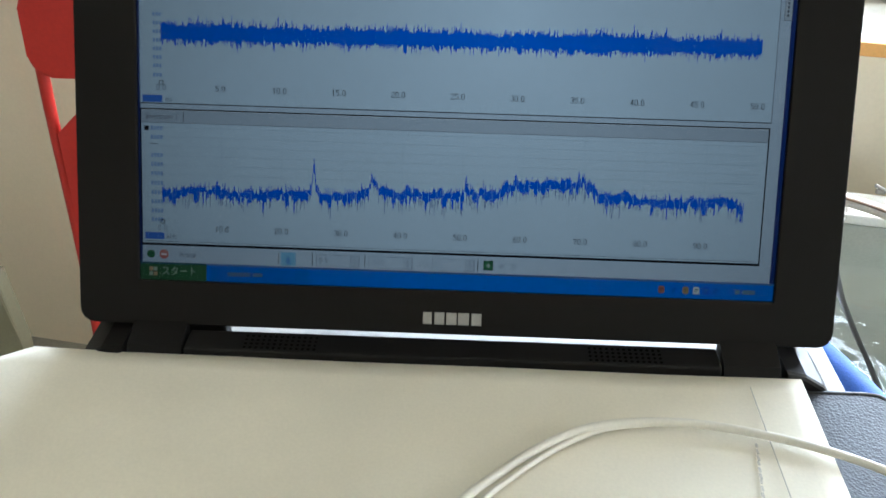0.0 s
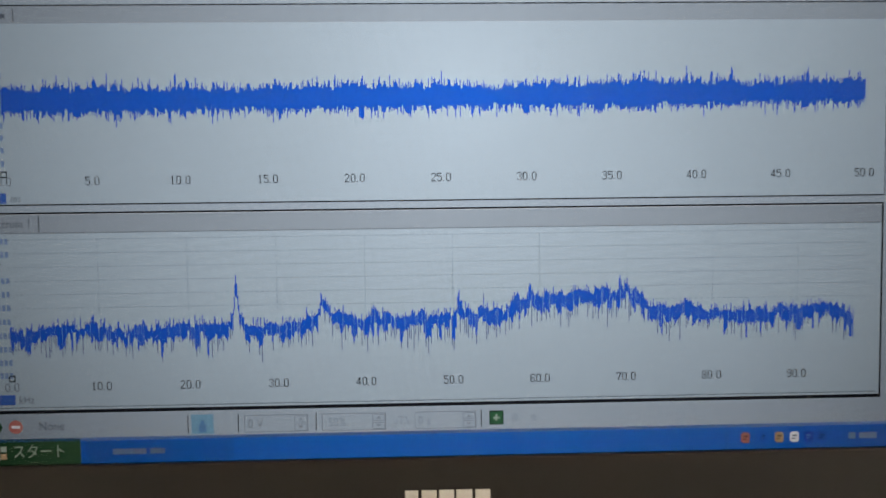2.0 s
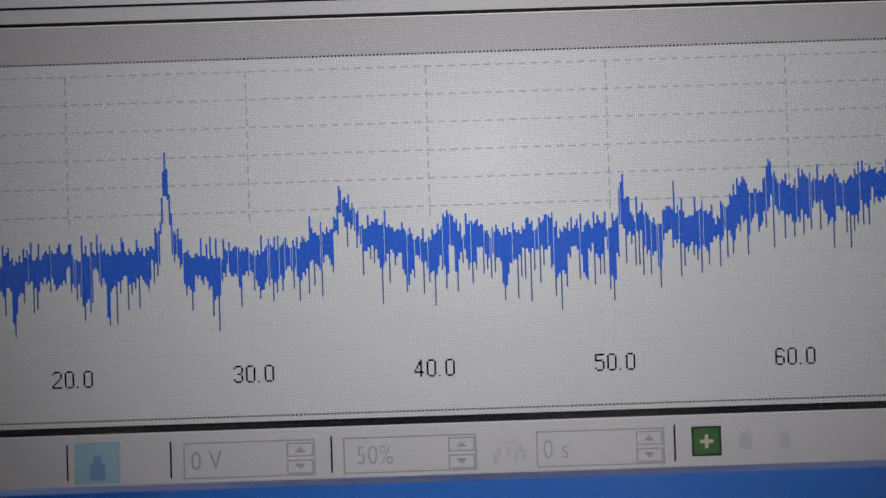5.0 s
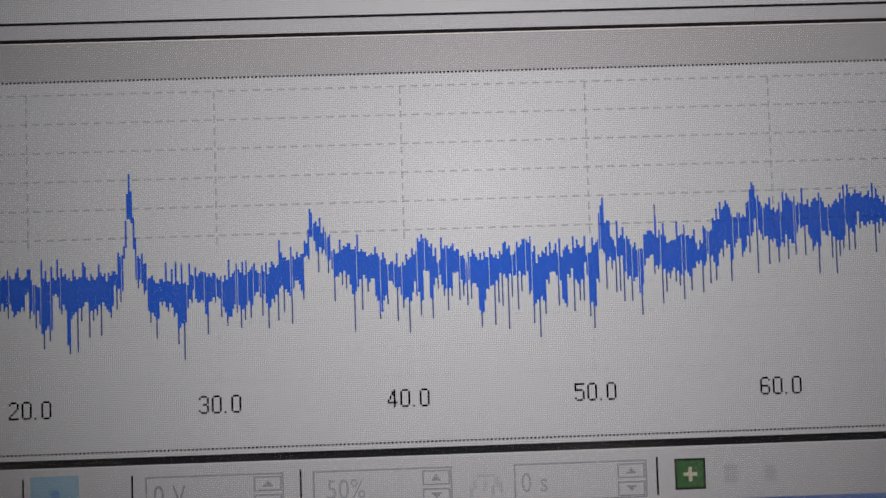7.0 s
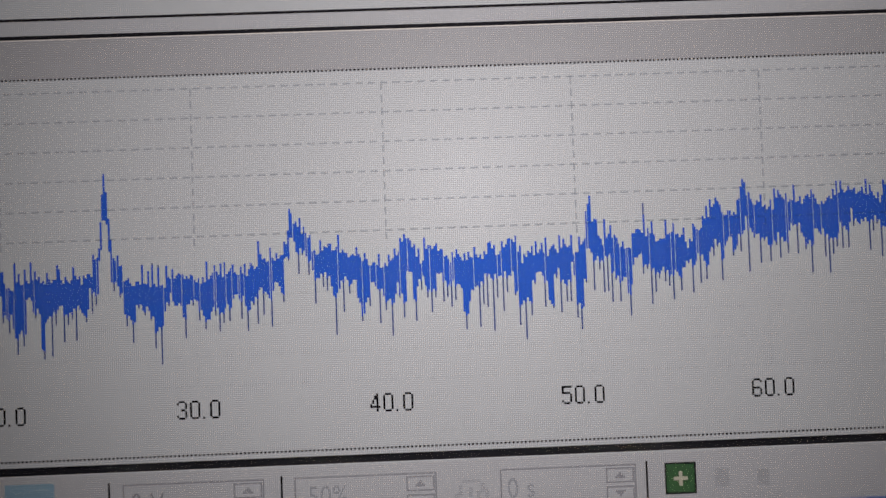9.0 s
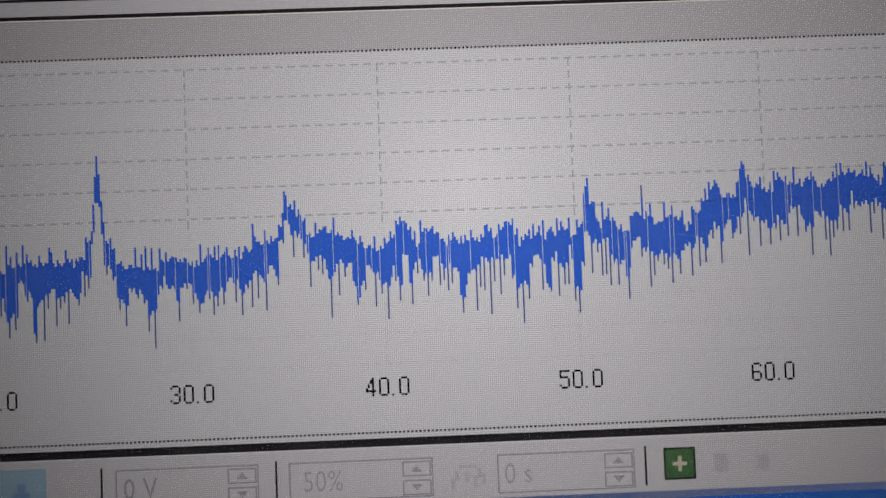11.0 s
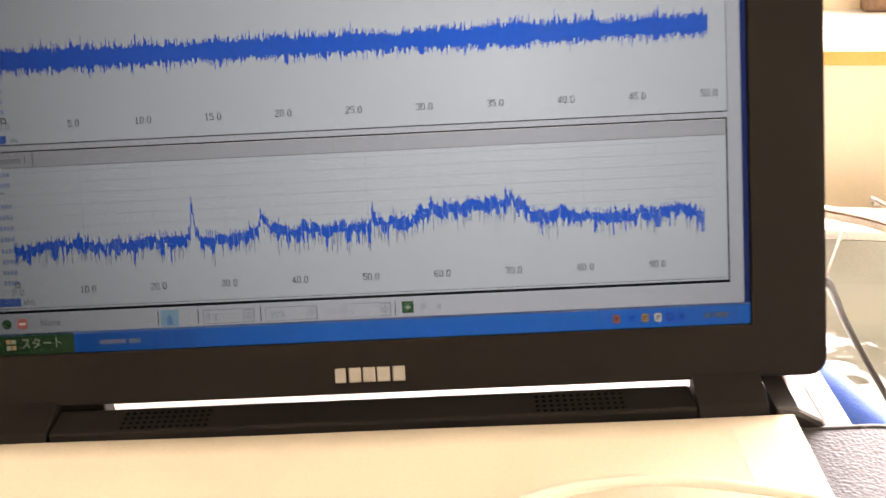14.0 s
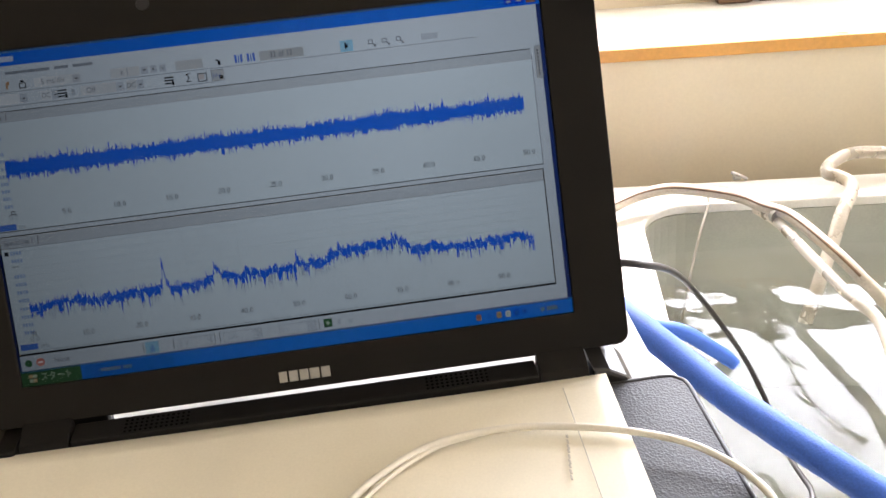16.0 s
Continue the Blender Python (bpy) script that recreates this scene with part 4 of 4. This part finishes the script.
# ---------------------------------------------------------------- hoses and cables by the tank
h = thing("blue_hose", (0.223, 0.090, -0.065), "thick blue rubber hose hanging between table and tank", "hose", "hoses over the tank rim")
part("hose_body", tube([(0.090, 0.660, -0.241), (0.115, 0.540, -0.237), (0.142, 0.420, -0.175), (0.168, 0.300, -0.105), (0.188, 0.215, -0.075), (0.203, 0.155, -0.066), (0.210, 0.130, -0.065), (0.216, 0.112, -0.065), (0.223, 0.090, -0.065), (0.231, 0.066, -0.065), (0.246, 0.033, -0.065), (0.262, 0.002, -0.066), (0.281, -0.032, -0.069), (0.302, -0.070, -0.078), (0.325, -0.125, -0.120), (0.338, -0.165, -0.220), (0.345, -0.19, -0.45), (0.36, -0.26, FLOOR + 0.012)], 0.0087, 20, 10), M_BLUEHOSE, h, "", None, True)
h = thing("blue_hose", (0.318, 0.374, RIM), "end of a blue hose dipping into the tank water", "hose", "hoses over the tank rim")
part("hose_body", tube([(0.240, 0.470, -0.2425), (0.275, 0.413, -0.2425), (0.300, 0.394, -0.2425), (0.321, 0.386, -0.2460), (0.346, 0.385, -0.265), (0.365, 0.385, -0.282), (0.374, 0.385, -0.295)], 0.0074, 20, 10, True), M_BLUEHOSE, h, "", None, True)

h = thing("grey_hose", (0.402, 0.638, RIM), "grey braided hose arching over the tank rim", "hose", "hoses over the tank rim")
part("hose_body", tube([(0.24, 0.585, -0.2405), (0.285, 0.607, -0.238), (0.326, 0.629, -0.232), (0.363, 0.641, -0.2275), (0.402, 0.638, -0.225), (0.455, 0.602, -0.225), (0.475, 0.571, -0.226), (0.495, 0.544, -0.228), (0.513, 0.490, -0.240), (0.534, 0.460, -0.262), (0.555, 0.440, -0.289), (0.57, 0.43, -0.34)], 0.0068, 16, 10), M_GREYHOSE, h, "", None, True)
part("stripe", tube([(x - 0.003, y - 0.0045, z + 0.0040) for x, y, z in ((0.326, 0.629, -0.232), (0.363, 0.641, -0.2275), (0.402, 0.638, -0.225), (0.455, 0.602, -0.225), (0.475, 0.571, -0.226), (0.495, 0.544, -0.228), (0.513, 0.490, -0.240), (0.534, 0.460, -0.262))], 0.0016, 8, 10), M_BROWN, h, "dark stripe along the hose", None, True)
h = thing("pale_hose", (0.488, 0.461, RIM), "pale vinyl tube tied along the grey hose", "hose", "hoses over the tank rim")
part("hose_body", tube([(0.474, 0.585, -0.236), (0.485, 0.551, -0.238), (0.487, 0.484, -0.240), (0.489, 0.405, -0.241), (0.493, 0.345, -0.244), (0.46, 0.24, -0.27), (0.43, 0.15, -0.33)], 0.0058, 14, 10), M_WHITEHOSE, h, "", None, True)
tie = bmesh.new()
bmesh.ops.create_cone(tie, cap_ends=True, segments=18, radius1=0.0098, radius2=0.0098, depth=0.006, matrix=look((0.486, 0.556, -0.2315), (0.4925, 0.51, -0.2335)))
part("tie", tie, M_STEEL, h, "dark tie round both hoses")
h = thing("vinyl_tube", (0.60, 0.655, RIM), "pale vinyl tube looped over the back of the tank", "hose", "hoses over the tank rim")
part("hose_body", tube([(0.82, 0.60, -0.2425), (0.74, 0.628, -0.230), (0.658, 0.652, -0.220), (0.618, 0.657, -0.218), (0.586, 0.641, -0.220), (0.573, 0.622, -0.222), (0.584, 0.612, -0.224), (0.588, 0.592, -0.228), (0.558, 0.554, -0.240), (0.533, 0.523, -0.262), (0.504, 0.488, -0.288), (0.48, 0.46, -0.33)], 0.0075, 14, 10), M_WHITEHOSE, h, "", None, True)
part("stripe", tube([(x - 0.004, y - 0.0042, z + 0.0042) for x, y, z in ((0.658, 0.652, -0.220), (0.618, 0.657, -0.218), (0.586, 0.641, -0.220), (0.573, 0.622, -0.222))], 0.0013, 8, 10), M_GREYHOSE, h, "grey stripe along the tube", None, True)
h = thing("sensor_lead", (0.44, 0.645, RIM), "thin grey lead hanging into the tank", "cable")
part("sheath", tube([(0.449, 0.668, -0.2475), (0.445, 0.658, -0.2465), (0.440, 0.640, -0.252), (0.412, 0.595, -0.275), (0.389, 0.553, -0.300), (0.37, 0.52, -0.36)], 0.0016, 10, 8), M_LEAD, h, "", None, True)
h = thing("black_cable", (0.195, 0.110, -0.02), "thin black power lead falling from the table", "cable")
part("sheath", tube([(0.1425, 0.065, 0.0028), (0.156, 0.084, 0.006), (0.174, 0.101, 0.008), (0.197, 0.108, 0.0), (0.242, 0.194, -0.06), (0.282, 0.262, -0.12), (0.314, 0.293, -0.17), (0.341, 0.293, -0.215), (0.355, 0.268, -0.252), (0.352, 0.225, -0.262), (0.347, 0.191, -0.254), (0.341, 0.163, -0.2465), (0.322, 0.130, -0.2470), (0.29, 0.10, -0.2473), (0.24, 0.08, -0.2473)], 0.0022, 12, 10), M_BLACKCABLE, h, "", None, True)

# ---------------------------------------------------------------- red chair by the panel
chair = thing("chair", (-0.25, 0.52, FLOOR), "red plastic chair with an open backrest", "chair")
for x in (-0.3520, -0.130):
    part("post", tube([(x + 0.012, 0.47, FLOOR), (x + 0.009, 0.49, -0.45), (x + 0.006, 0.500, -0.25), (x, 0.505, -0.10), (x, 0.505, 0.02)], 0.0056, 12, 6), M_RED_PL, chair, "", None, True)
part("backrest", slab(rounded(-0.3585, -0.124, -0.068, 0.012, 0.019), -0.009, 0.009, 0.003), M_RED_PL, chair, "rounded red upper back panel", Matrix.Translation((0, 0.504, 0)) @ Matrix.Rotation(radians(90), 4, "X"))
low = []
for k in range(13):
    s = k / 12
    low.append((-0.346 + 0.210 * s, -0.122 + 0.045 * math.sin(math.pi * s) ** 0.7))
low += [(-0.136, -0.30), (-0.343, -0.30)]
part("back_panel", slab(low[::-1], -0.008, 0.006), M_RED_PL, chair, "red lower back panel", Matrix.Translation((0, 0.503, 0)) @ Matrix.Rotation(radians(90), 4, "X"))
# added slab for an unidentified olive-grey wedge left of the chair
wedge = thing("olive_slab", (-0.56, 0.62, FLOOR), "olive-grey flat slab with a sloping side, standing on the floor", "box")
part("slab_body", slab([(-0.80, FLOOR), (-0.496, FLOOR), (-0.498, -0.454), (-0.511, -0.36), (-0.76, -0.36)], -0.645, -0.62, 0.004), M_OLIVE, wedge, "", Matrix.Rotation(radians(90), 4, "X"))
part("slab_cap", box(-0.765, -0.516, 0.6205, 0.6445, -0.359, -0.350, 0.003, 3), M_OLIVE, wedge)
